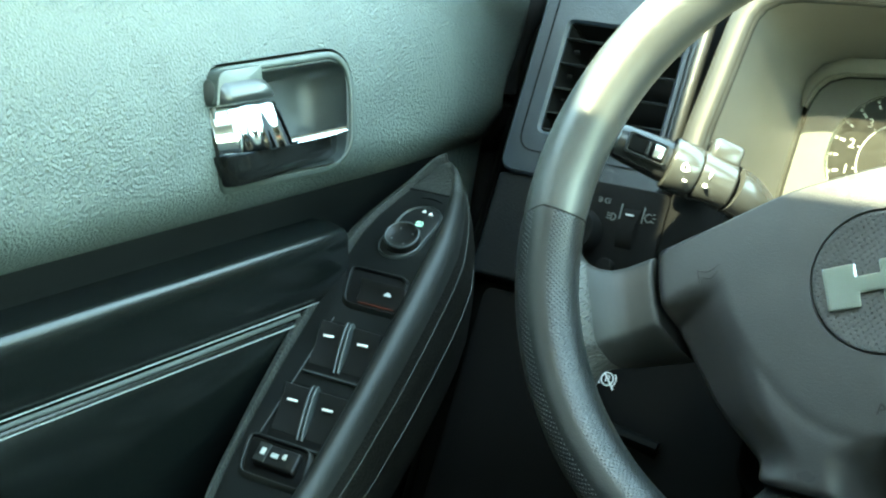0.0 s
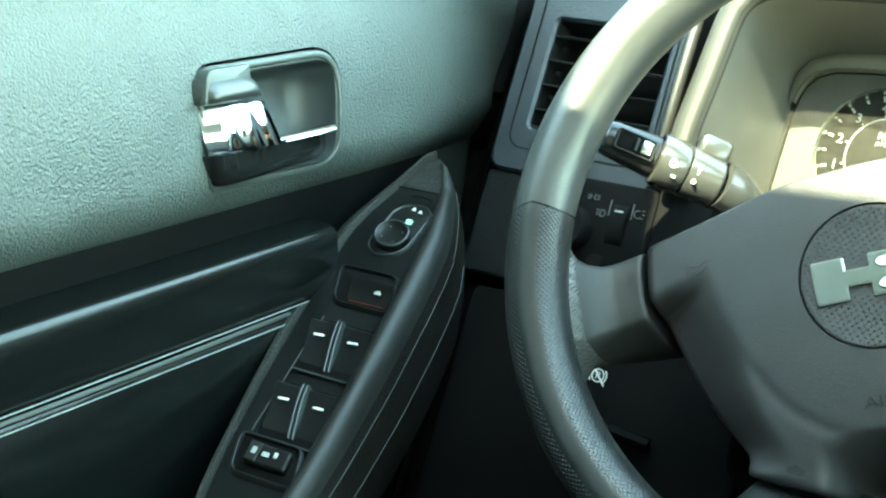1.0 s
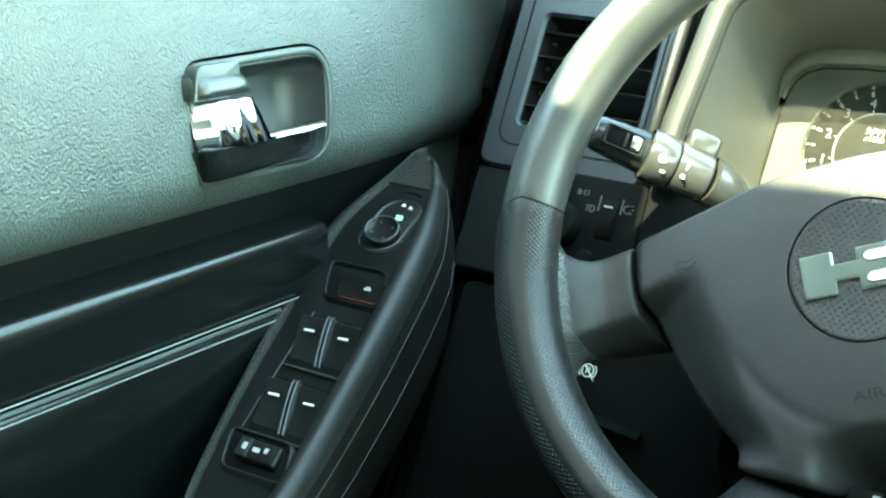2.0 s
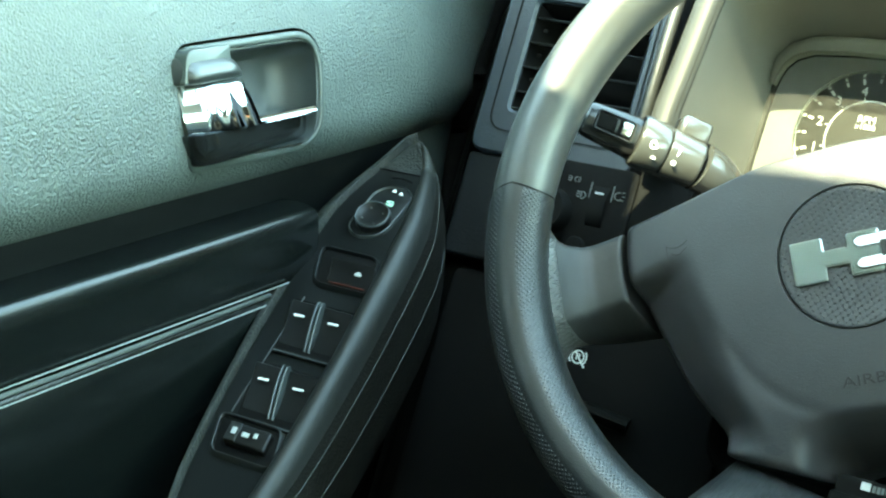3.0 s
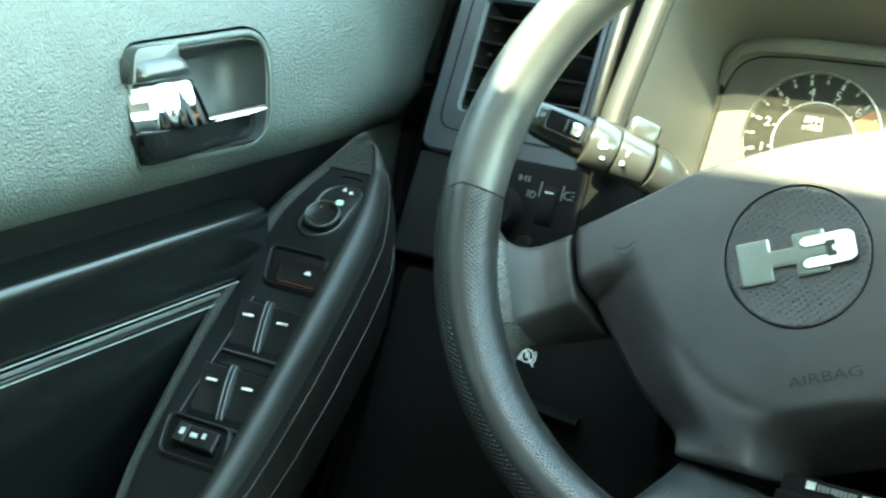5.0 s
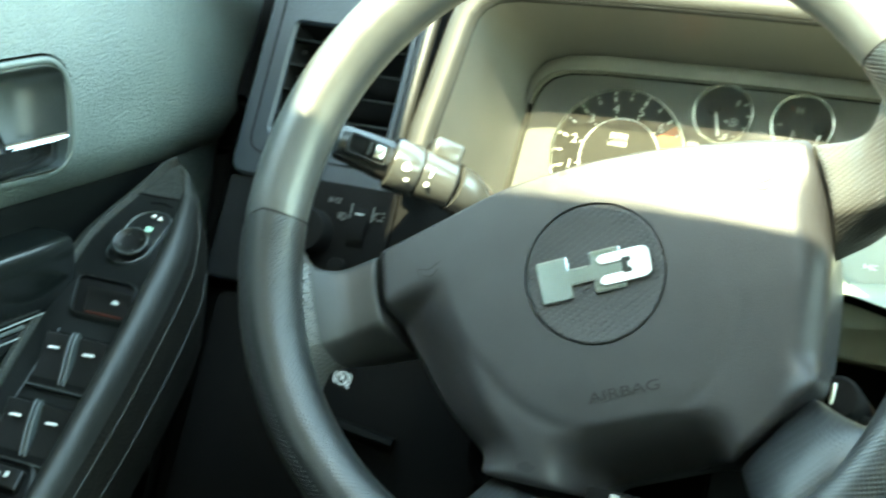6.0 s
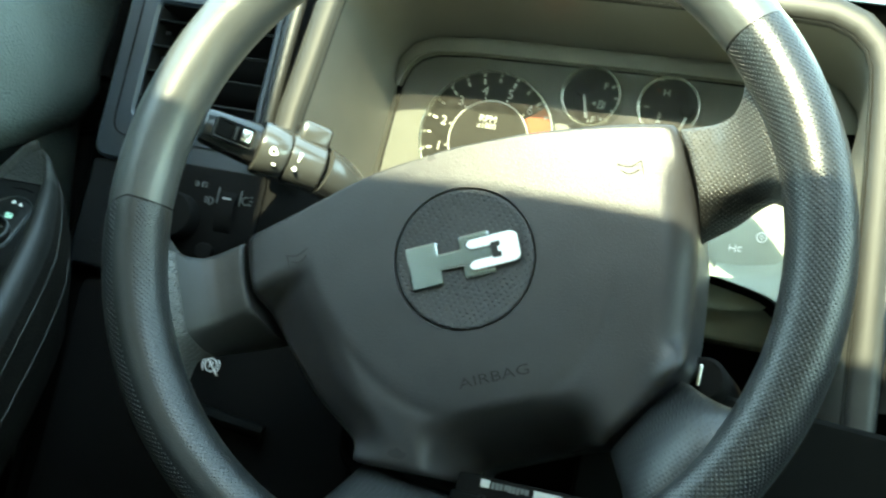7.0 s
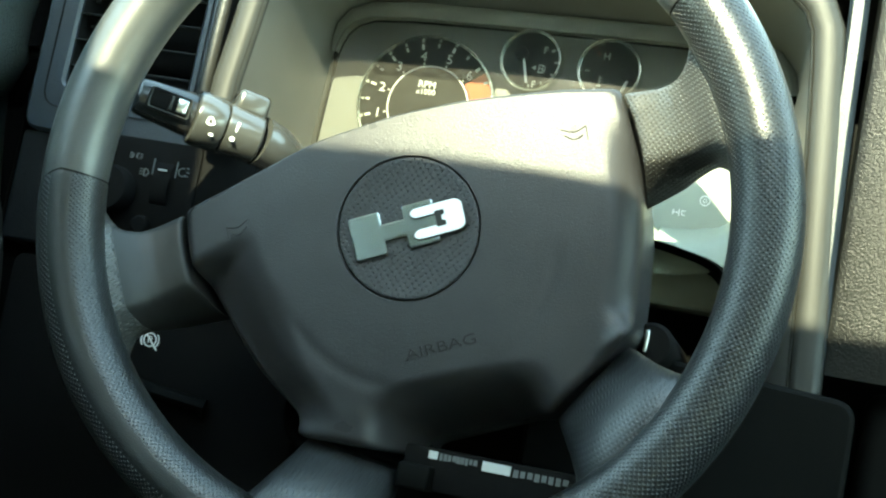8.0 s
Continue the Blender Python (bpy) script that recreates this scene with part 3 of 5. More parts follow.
part("side_lining", loft(side, False), M_SIDE, armrest, "soft black stitched side", SWITCH, 60)


def side_line(depth_row, shift=0.0):
    out = []
    for row in side[5:-2]:
        p = Vector(row[depth_row]).lerp(Vector(row[depth_row + 1]), shift)
        out.append(p + Vector((0.0006, 0, 0.0003)))
    return out


part("stitching", stitches(side_line(1, 0.2), 0.0046, 0.0003, 0.00016), M_PIPING, armrest, "thin grey thread", SWITCH)
part("stitching", stitches(side_line(3, 0.1)[4:], 0.0046, 0.0003, 0.00016), M_PIPING, armrest, "thin grey thread", SWITCH)
TOP = SWITCH @ Matrix(((1, 0, 0, 0), (0, 0, 1, 0), (0, -1, 0, 0), (0, 0, 0, 1)))      # slabs lie on the plate: x = u, z = s, y = depth
part("tray_edge", tube(curve_points([(-0.0165, -0.0004, -0.108), (-0.0185, -0.0006, -0.150), (-0.0215, -0.0004, -0.204)]), 0.0006, 6), M_PULL, armrest, "", TOP)
part("seam", bars([(-0.0185, 0.020, 0.0185, 0.0192)], 0.0002, 0.0006), M_VOID, armrest, "", TOP)
part("seam", tube(curve_points([(-0.0020, -0.0002, 0.0120), (0.0060, -0.0003, 0.0128), (0.0140, -0.0002, 0.0112)]), 0.0005, 6), M_VOID, armrest, "", TOP)
part("seam", tube(curve_points([(0.026, 0.0005, -0.252), (0.036, -0.0085, -0.258), (0.045, -0.004, -0.262), (0.0515, 0.008, -0.262)]), 0.0006, 6), M_VOID, armrest, "", TOP)

cushion = rounded([(0.0, -0.290), (0.034, -0.290), (0.0369, -0.2645), (0.0300, -0.2520), (0.0251, -0.2512), (0.0176, -0.2575), (0.0074, -0.2683), (0.0, -0.2777)], 0.003, 4)
part("end_cushion", slab(cushion, -0.0045, 0.006, 0.002), M_DOOR, armrest, "grey-green stitched end cushion", TOP)
part("stitching", stitches([(0.0030, -0.2775, 0.0048), (0.0090, -0.2705, 0.0048), (0.0185, -0.2605, 0.0048), (0.0250, -0.2550, 0.0048)], 0.0022, 0.0008, 0.0003), M_THREAD, armrest, "pale thread", SWITCH)


def pocket(outline, depth, name="switch_pocket"):
    rim = inset(outline, -0.0030)
    rows = [[(p.x, 0.0002, p.y) for p in rim], [(p.x, -0.0024, p.y) for p in inset(outline, -0.0012)], [(p.x, -0.0027, p.y) for p in inset(outline, -0.0006)], [(p.x, -0.0024, p.y) for p in outline], [(p.x, 0.0004, p.y) for p in inset(outline, 0.0005)]]
    return loft(rows)


def skewed(u0, u1, s0, s1, r, k=0.10):
    return [Vector((p.x - k * (p.y - (s0 + s1) / 2), p.y)) for p in rect(u0, u1, s0, s1, r)]


def rocker(u0, u1, s0, s1, high, mark=True):
    """A window rocker: front edge lifted, with a pale line across it."""
    rows = []
    for t, n in [(0.0, -0.0004), (0.02, 0.0006), (0.12, 0.0012), (0.45, 0.0016), (0.75, high * 0.7), (0.90, high), (0.96, high * 1.04), (1.0, high * 0.8), (1.0, -0.0004)]:
        s = s0 + (s1 - s0) * t
        k = -0.1 * (s - (s0 + s1) / 2)
        rows.append([(u0 + k, s, -0.0004), (u0 + k, s, max(n - 0.0006, -0.0004)), (u0 + k + 0.0006, s, n), (u1 + k - 0.0006, s, n), (u1 + k, s, max(n - 0.0006, -0.0004)), (u1 + k, s, -0.0004)])
    return loft(rows, False)


well = thing("mirror_switch", (-0.318, 0.05, 0.648), "black mirror control pod with a round knob", "mirror switch")
def pod_point(a):
    """A long rounded pod, wide round the knob and narrow at its top."""
    c, q = math.cos(a), math.sin(a)
    r = 0.0172 - 0.0026 * (1 + q)
    v = r * q + (0.0115 if q > 0 else -0.0115)
    return Vector((r * c + 0.0036 + 0.20 * v, v - 0.0195))


pod = [pod_point(2 * math.pi * k / 56) for k in range(56)]
part("pod_rim", loft([[(p.x, 0.001, p.y) for p in inset(pod, -0.0008)], [(p.x, -0.0018, p.y) for p in pod], [(p.x, -0.0022, p.y) for p in inset(pod, 0.0005)], [(p.x, -0.0010, p.y) for p in inset(pod, 0.0012)]], True), M_CUP, well, "satin rim", TOP)
part("pod_face", slab(inset(pod, 0.0010), -0.0012, 0.002, 0.0004), M_PLATE, well, "", TOP)
knob = part("knob", loft([[(p.x, d, p.y) for p in ellipse(0.0012, -0.0305, r)] for r, d in ((0.0131, -0.001), (0.0130, -0.0036), (0.0126, -0.0050), (0.0117, -0.0056), (0.0106, -0.0050), (0.0090, -0.0040), (0.005, -0.0034), (0.0005, -0.0032))], True, False, True), M_KEY, well, "black round knob with a hollow face", TOP, 40)
part("knob_ring", loft([[(p.x, d, p.y) for p in ellipse(0.0012, -0.0305, r)] for r, d in ((0.0127, -0.0048), (0.0125, -0.0056), (0.0118, -0.0059), (0.0111, -0.0056))], True), M_CUP, knob, "satin edge, paler than the knob", TOP, 40)
for k in range(4):
    a = math.pi / 2 * k + 0.5
    part("knob_dot", slab(ellipse(0.0012 + 0.0075 * math.cos(a), -0.0305 + 0.0075 * math.sin(a), 0.0006, None, 10), -0.0046, -0.0036, 0.0001), M_FAINT, knob, "", TOP)
part("mirror_icon", loft([[(p.x, d, p.y) for p in rect(0.0044, 0.0094, -0.0162, -0.0118, 0.0012)] for d in (-0.0010, -0.0020)], True, False, True), M_GREEN, well, "pale green mirror icon", TOP)
part("icon_line", bars([(0.0050, 0.0066, -0.0148, -0.0142), (0.0072, 0.0088, -0.0136, -0.0130)], -0.0021, 0.0002), M_KEY, well, "", TOP)
for u, s, w in ((0.0058, -0.0015, 1), (0.0115, -0.0030, -1)):
    tri = [Vector((u - 0.0017, s - 0.0010)), Vector((u + 0.0017, s - 0.0011)), Vector((u + 0.0003 * w, s + 0.0018))]
    part("arrow", loft([[(p.x, d, p.y) for p in tri] for d in (-0.0010, -0.0021)], True, False, True), M_WHITE, well, "white arrow mark", TOP)

lockout = thing("lock_switch", (-0.305, -0.01, 0.627), "black door lock rocker in a deep pocket", "switch")
o = skewed(-0.0185, 0.0225, -0.0945, -0.0645, 0.006, 0.25)
part("pocket_rim", pocket(o, 0.006), M_PLATE, lockout, "", TOP)
part("pocket_floor", slab(inset(o, 0.0004), -0.0006, 0.001, 0.0002), M_VOID, lockout, "", TOP)
part("rocker", rocker(-0.009, 0.0235, -0.0905, -0.0745, 0.0052), M_KEY, lockout, "black rocker", SWITCH)
part("indicator", box(-0.006, 0.020, -0.0918, -0.0906, 0.0006, 0.0012, 0.0002), M_RED, lockout, "dim red light line", SWITCH)
part("indicator", box(0.0236, 0.0246, -0.0918, -0.0775, 0.0008, 0.0030, 0.0002), M_RED, lockout, "dim red light line", SWITCH)
part("lock_icon", bars([(0.0112, 0.0157, -0.0850, -0.0832), (0.0122, 0.0147, -0.0828, -0.0820)], -0.0049, 0.0003), M_GREY, lockout, "", TOP)


def window_switch(s_base, label):
    sw = thing("window_switch", SWITCH @ Vector((0, s_base, 0)), label, "switch", group="window switches of the armrest")
    out = skewed(-0.0195, 0.0275, s_base - 0.002, s_base + 0.041, 0.003, 0.12)
    part("pocket_floor", slab(out, -0.0005, 0.001, 0.0003), M_VOID, sw, "", TOP)
    part("pocket_edge", bars([(-0.017, 0.026, s_base - 0.0030, s_base - 0.0018)], -0.0012, 0.0008), M_CUP, sw, "", TOP)
    for u0, u1 in ((-0.0185, 0.0005), (0.0055, 0.0255)):
        key = part("rocker", rocker(u0, u1, s_base + 0.004, s_base + 0.036, 0.0055), M_KEY, sw, "black rocker", SWITCH)
        um = (u0 + u1) / 2 - 0.0006
        part("mark", box(um - 0.0036, um + 0.0036, s_base + 0.0232, s_base + 0.0248, 0.0050, 0.0058, 0.0002, None, pose(0, 0, 0, 0, 0, 4)), M_WHITE, key, "white line", SWITCH)
    for u in (0.0008, 0.0038):
        ridge = [[(u + k, s, 0.0), (u + k + 0.0002, s, h), (u + k + 0.0008, s, h + 0.0004), (u + k + 0.0015, s, h), (u + k + 0.0018, s, 0.0)] for s, h, k in
                 [(s_base + 0.002, 0.0012, 0.0016), (s_base + 0.007, 0.0030, 0.0011), (s_base + 0.014, 0.0052, 0.0004), (s_base + 0.022, 0.0072, -0.0004), (s_base + 0.030, 0.0084, -0.0012), (s_base + 0.035, 0.0084, -0.0016), (s_base + 0.0375, 0.0066, -0.0020)]]
        part("divider", loft(ridge, False), M_CUP, sw, "satin raised divider", SWITCH)
    return sw


window_switch(-0.1515, "pair of black front window rockers with white lines")
window_switch(-0.2040, "pair of black rear window rockers with white lines")
child = thing("window_lockout", SWITCH @ Vector((0, -0.22, 0)), "small black lockout button with pale icons", "switch")
o = skewed(-0.0225, 0.0185, -0.2330, -0.2075, 0.005, 0.22)
part("pocket_rim", pocket(o, 0.004), M_PULL, child, "satin raised rim", TOP)
part("pocket_floor", slab(inset(o, 0.0004), -0.0006, 0.001, 0.0002), M_VOID, child, "", TOP)
part("button", box(-0.0145, 0.0135, -0.2265, -0.2125, -0.0005, 0.0050, 0.0016, None), M_KEY, child, "black button", SWITCH)
part("button_end", box(-0.0142, -0.0065, -0.2260, -0.2130, 0.0042, 0.0056, 0.0005, None), M_PULL, child, "", SWITCH)
part("icon", bars([(-0.0110, -0.0082, -0.2215, -0.2170), (-0.0035, 0.0010, -0.2215, -0.2185), (0.0040, 0.0062, -0.2205, -0.2170)], -0.0059, 0.0003), M_GREY, child, "pale icon", TOP)

# ---- dashboard ----
dash = thing("dashboard", (0.0, 0.3, 0.45), "grey dashboard with hooded instrument binnacle", "dashboard")
part("dash_body", box(-0.36, 1.10, 0.215, 0.50, -0.45, 0.185, 0.02), M_KNEE, dash, "", DASH)
part("dash_top", box(-0.36, 1.10, 0.14, 0.52, 0.196, 0.214, 0.008), M_STACK, dash, "grained dash top", DASH)
# panel that holds the side vent
VENT = rect(-0.2725, -0.1895, 0.0715, 0.1475, 0.004)
ventpanel = ring_slab(rect(-0.2945, -0.1765, 0.0405, 0.205, 0.012), VENT, 0.1180, 0.16, 0.0020)
vent_panel = part("vent_panel", ventpanel, M_DASH, dash, "blue-grey panel round the side vent", DASH, 20)
part("end_panel", loft([[(-0.2945, 0.120, z), (-0.300, 0.135, z), (-0.303, 0.20, z), (-0.303, 0.30, z)] for z in (-0.30, 0.0, 0.10, 0.21)], False), M_KNEE, dash, "", DASH)
part("groove", loft([[(p.x, 0.1172, p.y) for p in rect(-0.2845, -0.1835, 0.0560, 0.1990, 0.013)], [(p.x, 0.1176, p.y) for p in rect(-0.2835, -0.1845, 0.0570, 0.1980, 0.012)]]), M_VOID, dash, "", DASH)
part("edge_strip", tube(curve_points([(-0.1755, 0.112, 0.06), (-0.1735, 0.109, 0.10), (-0.1720, 0.109, 0.15), (-0.1700, 0.112, 0.19)]), 0.0042, 12), M_STACK, dash, "grained edge strip beside the hood", DASH)
part("shadow_gap", box(-0.300, -0.150, 0.150, 0.20, -0.05, 0.20, 0.002), M_VOID, dash, "", DASH)

vent = thing("air_vent", DASH @ Vector((-0.231, 0.12, 0.07)), "black side air vent with thin level slats", "air vent")
part("vent_box", loft([[(p.x, 0.122, p.y) for p in VENT], [(p.x, 0.148, p.y) for p in inset(VENT, 0.006)]], True, False, True), M_VOID, vent, "", DASH)
for k in range(5):
    z = 0.0677 + 0.0171 * k
    if z < 0.073:
        continue
    slat = part("slat", loft([[(x, 0.1200, z - 0.0006), (x, 0.1194, z), (x, 0.1200, z + 0.0006), (x, 0.134, z + 0.0042), (x, 0.134, z + 0.0028)] for x in (-0.2722, -0.2675, -0.231, -0.194, -0.1898)], True, True, True), M_PULL, vent, "thin satin slat", DASH)
part("slat", box(-0.2722, -0.1898, 0.1196, 0.134, 0.0725, 0.0736, 0.0003), M_PULL, vent, "thin satin slat", DASH)
for k in range(4):
    part("tab", box(-0.2675, -0.2635, 0.1255, 0.128, 0.0770 + 0.0171 * k, 0.0795 + 0.0171 * k, 0.0004), M_VOID, vent, "", DASH)

# hood and its lining
HOOD_IN = [(-0.1490, 0.046), (-0.1475, 0.085), (-0.1435, 0.118), (-0.1400, 0.1500), (-0.1385, 0.1585), (-0.1345, 0.1655), (-0.1270, 0.1705), (-0.1150, 0.1730), (-0.08, 0.1750), (-0.03, 0.1770), (0.03, 0.1785), (0.09, 0.1793), (0.135, 0.1797), (0.150, 0.1790), (0.162, 0.1745), (0.1705, 0.1672), (0.1750, 0.1575), (0.1775, 0.140), (0.1815, 0.100), (0.1850, 0.060), (0.1895, 0.01), (0.1930, -0.04)]


def outwards(points, d):
    out = []
    for k, p in enumerate(points):
        a, c = Vector(points[max(k - 1, 0)]), Vector(points[min(k + 1, len(points) - 1)])
        e = (c - a).normalized()
        out.append(Vector(p) + Vector((-e.y, e.x)) * d)
    return out


def hood_rows(spec):
    """Rows of (offset outwards, y) swept along the hood's opening."""
    cols = []
    for d, y in spec:
        cols.append([(p.x, y, p.y) for p in outwards(HOOD_IN, d)])
    return cols


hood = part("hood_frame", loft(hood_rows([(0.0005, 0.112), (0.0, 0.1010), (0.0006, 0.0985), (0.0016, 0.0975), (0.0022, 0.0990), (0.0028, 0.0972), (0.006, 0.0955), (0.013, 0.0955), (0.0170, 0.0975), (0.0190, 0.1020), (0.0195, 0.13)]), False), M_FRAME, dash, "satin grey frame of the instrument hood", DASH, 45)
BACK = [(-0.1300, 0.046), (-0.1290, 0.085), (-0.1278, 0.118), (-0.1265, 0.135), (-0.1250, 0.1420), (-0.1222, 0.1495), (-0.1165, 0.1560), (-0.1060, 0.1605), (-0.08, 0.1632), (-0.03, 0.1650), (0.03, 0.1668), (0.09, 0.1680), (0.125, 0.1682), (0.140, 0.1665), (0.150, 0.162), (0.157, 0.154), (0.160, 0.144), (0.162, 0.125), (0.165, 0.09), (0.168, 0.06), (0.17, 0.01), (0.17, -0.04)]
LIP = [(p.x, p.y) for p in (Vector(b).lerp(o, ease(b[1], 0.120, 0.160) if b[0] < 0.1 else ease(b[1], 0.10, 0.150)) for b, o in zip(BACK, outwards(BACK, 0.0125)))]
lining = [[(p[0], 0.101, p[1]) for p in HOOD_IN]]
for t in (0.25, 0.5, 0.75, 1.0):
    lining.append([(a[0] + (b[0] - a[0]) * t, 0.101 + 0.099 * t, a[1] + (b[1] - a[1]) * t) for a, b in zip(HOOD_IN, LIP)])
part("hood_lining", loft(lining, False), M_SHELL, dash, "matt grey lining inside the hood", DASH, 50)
part("hood_top", loft([[(x, 0.1010, 0.1965), (x, 0.112, 0.2035), (x, 0.15, 0.212), (x, 0.30, 0.214)] for x in (-0.17, -0.1, 0, 0.1, 0.20, 0.4)], False), M_STACK, dash, "", DASH)
# to the right of the hood
part("side_trim", loft([[(x, y, z) for x, y in ((0.1955 + k, 0.102), (0.1975 + k, 0.0985), (0.2030 + k, 0.0985), (0.2060 + k, 0.103), (0.2065 + k, 0.13))] for z, k in ((-0.04, 0.006), (0.02, 0.003), (0.10, 0.0), (0.16, -0.0015), (0.21, -0.003))], False), M_DASH, dash, "blue-grey trim strip", DASH)
part("centre_panel", loft([[(x, y, z) for x, y in ((0.2085, 0.125), (0.2088, 0.106), (0.2105, 0.1035), (0.2150, 0.1020), (0.26, 0.1000), (0.40, 0.10), (0.55, 0.12))] for z in (-0.028, -0.024, 0.03, 0.10, 0.16, 0.22)], False), M_LEATHER, dash, "coarse glossy leather-grained centre panel", DASH)
part("knee_panel", slab(rounded([(0.06, -0.40), (0.2310, -0.40), (0.2310, -0.0405), (0.06, -0.030)], [0.01, 0.01, 0.012, 0.01]), 0.0925, 0.16, 0.0028), M_KNEE, dash, "knee panel, its shade put into the colour", DASH, 15)
part("lower_panel", slab(rounded([(-0.30, -0.45), (0.06, -0.45), (0.06, -0.032), (-0.30, -0.032)], 0.008), 0.1370, 0.20, 0.003), M_KNEE, dash, "lower dash panel, its shade put into the colour", DASH, 15)
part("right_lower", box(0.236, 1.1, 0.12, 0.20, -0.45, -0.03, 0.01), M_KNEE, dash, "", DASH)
# panel and lip carry the sunlight in their pale colour
pale = part("sunlit_panel", slab(rounded([(0.075, 0.0), (0.170, 0.0), (0.170, 0.088), (0.075, 0.088)], 0.006), 0.1480, 0.19, 0.002), M_SUNLIT, dash, "panel under the dials, sunlight put into its pale colour", DASH, 15)
part("panel_lip", loft([[(x, 0.1476, z), (x, 0.1462, z - 0.0006), (x, 0.1290, z - 0.0150), (x, 0.1280, z - 0.0300)] for x, z in ((0.108, 0.0450), (0.1165, 0.0452), (0.127, 0.0465), (0.1405, 0.0495), (0.151, 0.0570), (0.160, 0.0670), (0.170, 0.0800))], False), M_SUNLIT, pale, "curved lip, sunlight put into its pale colour", DASH, 60)
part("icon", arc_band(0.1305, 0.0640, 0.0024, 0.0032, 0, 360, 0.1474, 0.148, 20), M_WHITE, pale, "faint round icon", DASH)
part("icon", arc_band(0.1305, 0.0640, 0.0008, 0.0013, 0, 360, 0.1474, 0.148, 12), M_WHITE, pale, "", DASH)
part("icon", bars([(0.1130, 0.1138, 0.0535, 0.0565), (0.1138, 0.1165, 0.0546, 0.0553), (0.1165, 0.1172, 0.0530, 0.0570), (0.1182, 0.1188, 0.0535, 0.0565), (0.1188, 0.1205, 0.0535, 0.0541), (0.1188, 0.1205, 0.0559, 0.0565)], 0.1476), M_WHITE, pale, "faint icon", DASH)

# headlamp switch panel
lamps = thing("lamp_switch_panel", DASH @ Vector((-0.20, 0.115, -0.02)), "black headlamp switch panel with pale icons", "switch panel")
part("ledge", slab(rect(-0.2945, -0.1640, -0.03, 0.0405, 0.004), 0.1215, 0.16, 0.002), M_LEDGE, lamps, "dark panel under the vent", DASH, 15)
part("switch_plate", slab(rect(-0.2380, -0.1690, -0.0260, 0.0450, 0.006), 0.1165, 0.13, 0.0012), M_VOID, lamps, "black plate", DASH)
part("side_block", slab(rect(-0.1690, -0.1570, -0.03, 0.075, 0.003), 0.1240, 0.17, 0.001), M_VOID, lamps, "", DASH)
# added black block: shade on the hood frame's lower end
part("side_block", slab(rect(-0.1700, -0.1330, -0.04, 0.0500, 0.003), 0.1180, 0.17, 0.002), M_VOID, lamps, "added black block for the shade low on the hood frame", DASH)
IY = 0.1160
part("dimmer_wheel", loft([[(x, 0.118 - 0.0050 * math.sin(a), 0.0185 + 0.0135 * math.cos(a)) for x in (-0.1968, -0.1962, -0.1862, -0.1856)] for a in (math.pi * k / 20 for k in range(21))], False), M_VOID, lamps, "black ribbed dimmer wheel", DASH)
part("dimmer_mark", bars([(-0.1940, -0.1885, 0.0262, 0.0272)], 0.1133, 0.0006), M_GREY, lamps, "", DASH)
part("separator", bars([(-0.1992, -0.1985, 0.0235, 0.0335)], IY), M_FAINT, lamps, "", DASH)
part("separator", bars([(-0.1838, -0.1831, 0.0235, 0.0335)], IY), M_FAINT, lamps, "", DASH)
li = bars([(-0.2075, -0.2055, z, z + 0.0006) for z in (0.0225, 0.0241, 0.0257)], IY)
part("headlamp_icon", li, M_FAINT, lamps, "pale headlamp icon", DASH)
part("headlamp_icon", ring_slab(rounded([(-0.2048, 0.0216), (-0.2025, 0.0216), (-0.2008, 0.0241), (-0.2025, 0.0266), (-0.2048, 0.0266)], 0.0012, 4), inset(rounded([(-0.2048, 0.0216), (-0.2025, 0.0216), (-0.2008, 0.0241), (-0.2025, 0.0266), (-0.2048, 0.0266)], 0.0012, 4), 0.0006), IY - 0.0003, IY + 0.0006, 0.0001), M_FAINT, lamps, "pale headlamp icon", DASH)
part("dimmer_icon", arc_band(-0.1795, 0.0275, 0.0022, 0.0028, 60, 330, IY - 0.0003, IY + 0.0006, 24), M_FAINT, lamps, "pale dimmer icon", DASH)
part("dimmer_icon", bars([(-0.1772, -0.1755, 0.0300, 0.0306), (-0.1768, -0.1750, 0.0275, 0.0281), (-0.1772, -0.1755, 0.0250, 0.0256)], IY), M_FAINT, lamps, "", DASH)
for s in (-1, 1):
    part("sidelamp_icon", arc_band(-0.2125 + s * 0.0026, 0.0335, 0.0012, 0.0018, 90 if s > 0 else -90, 270 if s > 0 else 90, IY - 0.0003, IY + 0.0006, 16), M_FAINT, lamps, "pale side lamp icon", DASH)
    part("sidelamp_icon", bars([(-0.2125 + s * 0.0034, -0.2125 + s * 0.0034 + 0.0016, z, z + 0.0005) for z in (0.0320, 0.0333, 0.0346)], IY), M_FAINT, lamps, "", DASH)
part("rotary_knob", loft([[(p.x, d, p.y) for p in ellipse(-0.2225, 0.010, r)] for r, d in ((0.0155, 0.117), (0.0150, 0.106), (0.0135, 0.104), (0.001, 0.1035))], True, False, True), M_VOID, lamps, "black rotary lamp knob", DASH)
part("reset_knob", loft([[(p.x, d, p.y) for p in ellipse(-0.1985, -0.0085, r)] for r, d in ((0.0058, 0.117), (0.0055, 0.112), (0.0045, 0.1112), (0.0005, 0.111))], True, False, True), M_VOID, lamps, "small black knob", DASH)

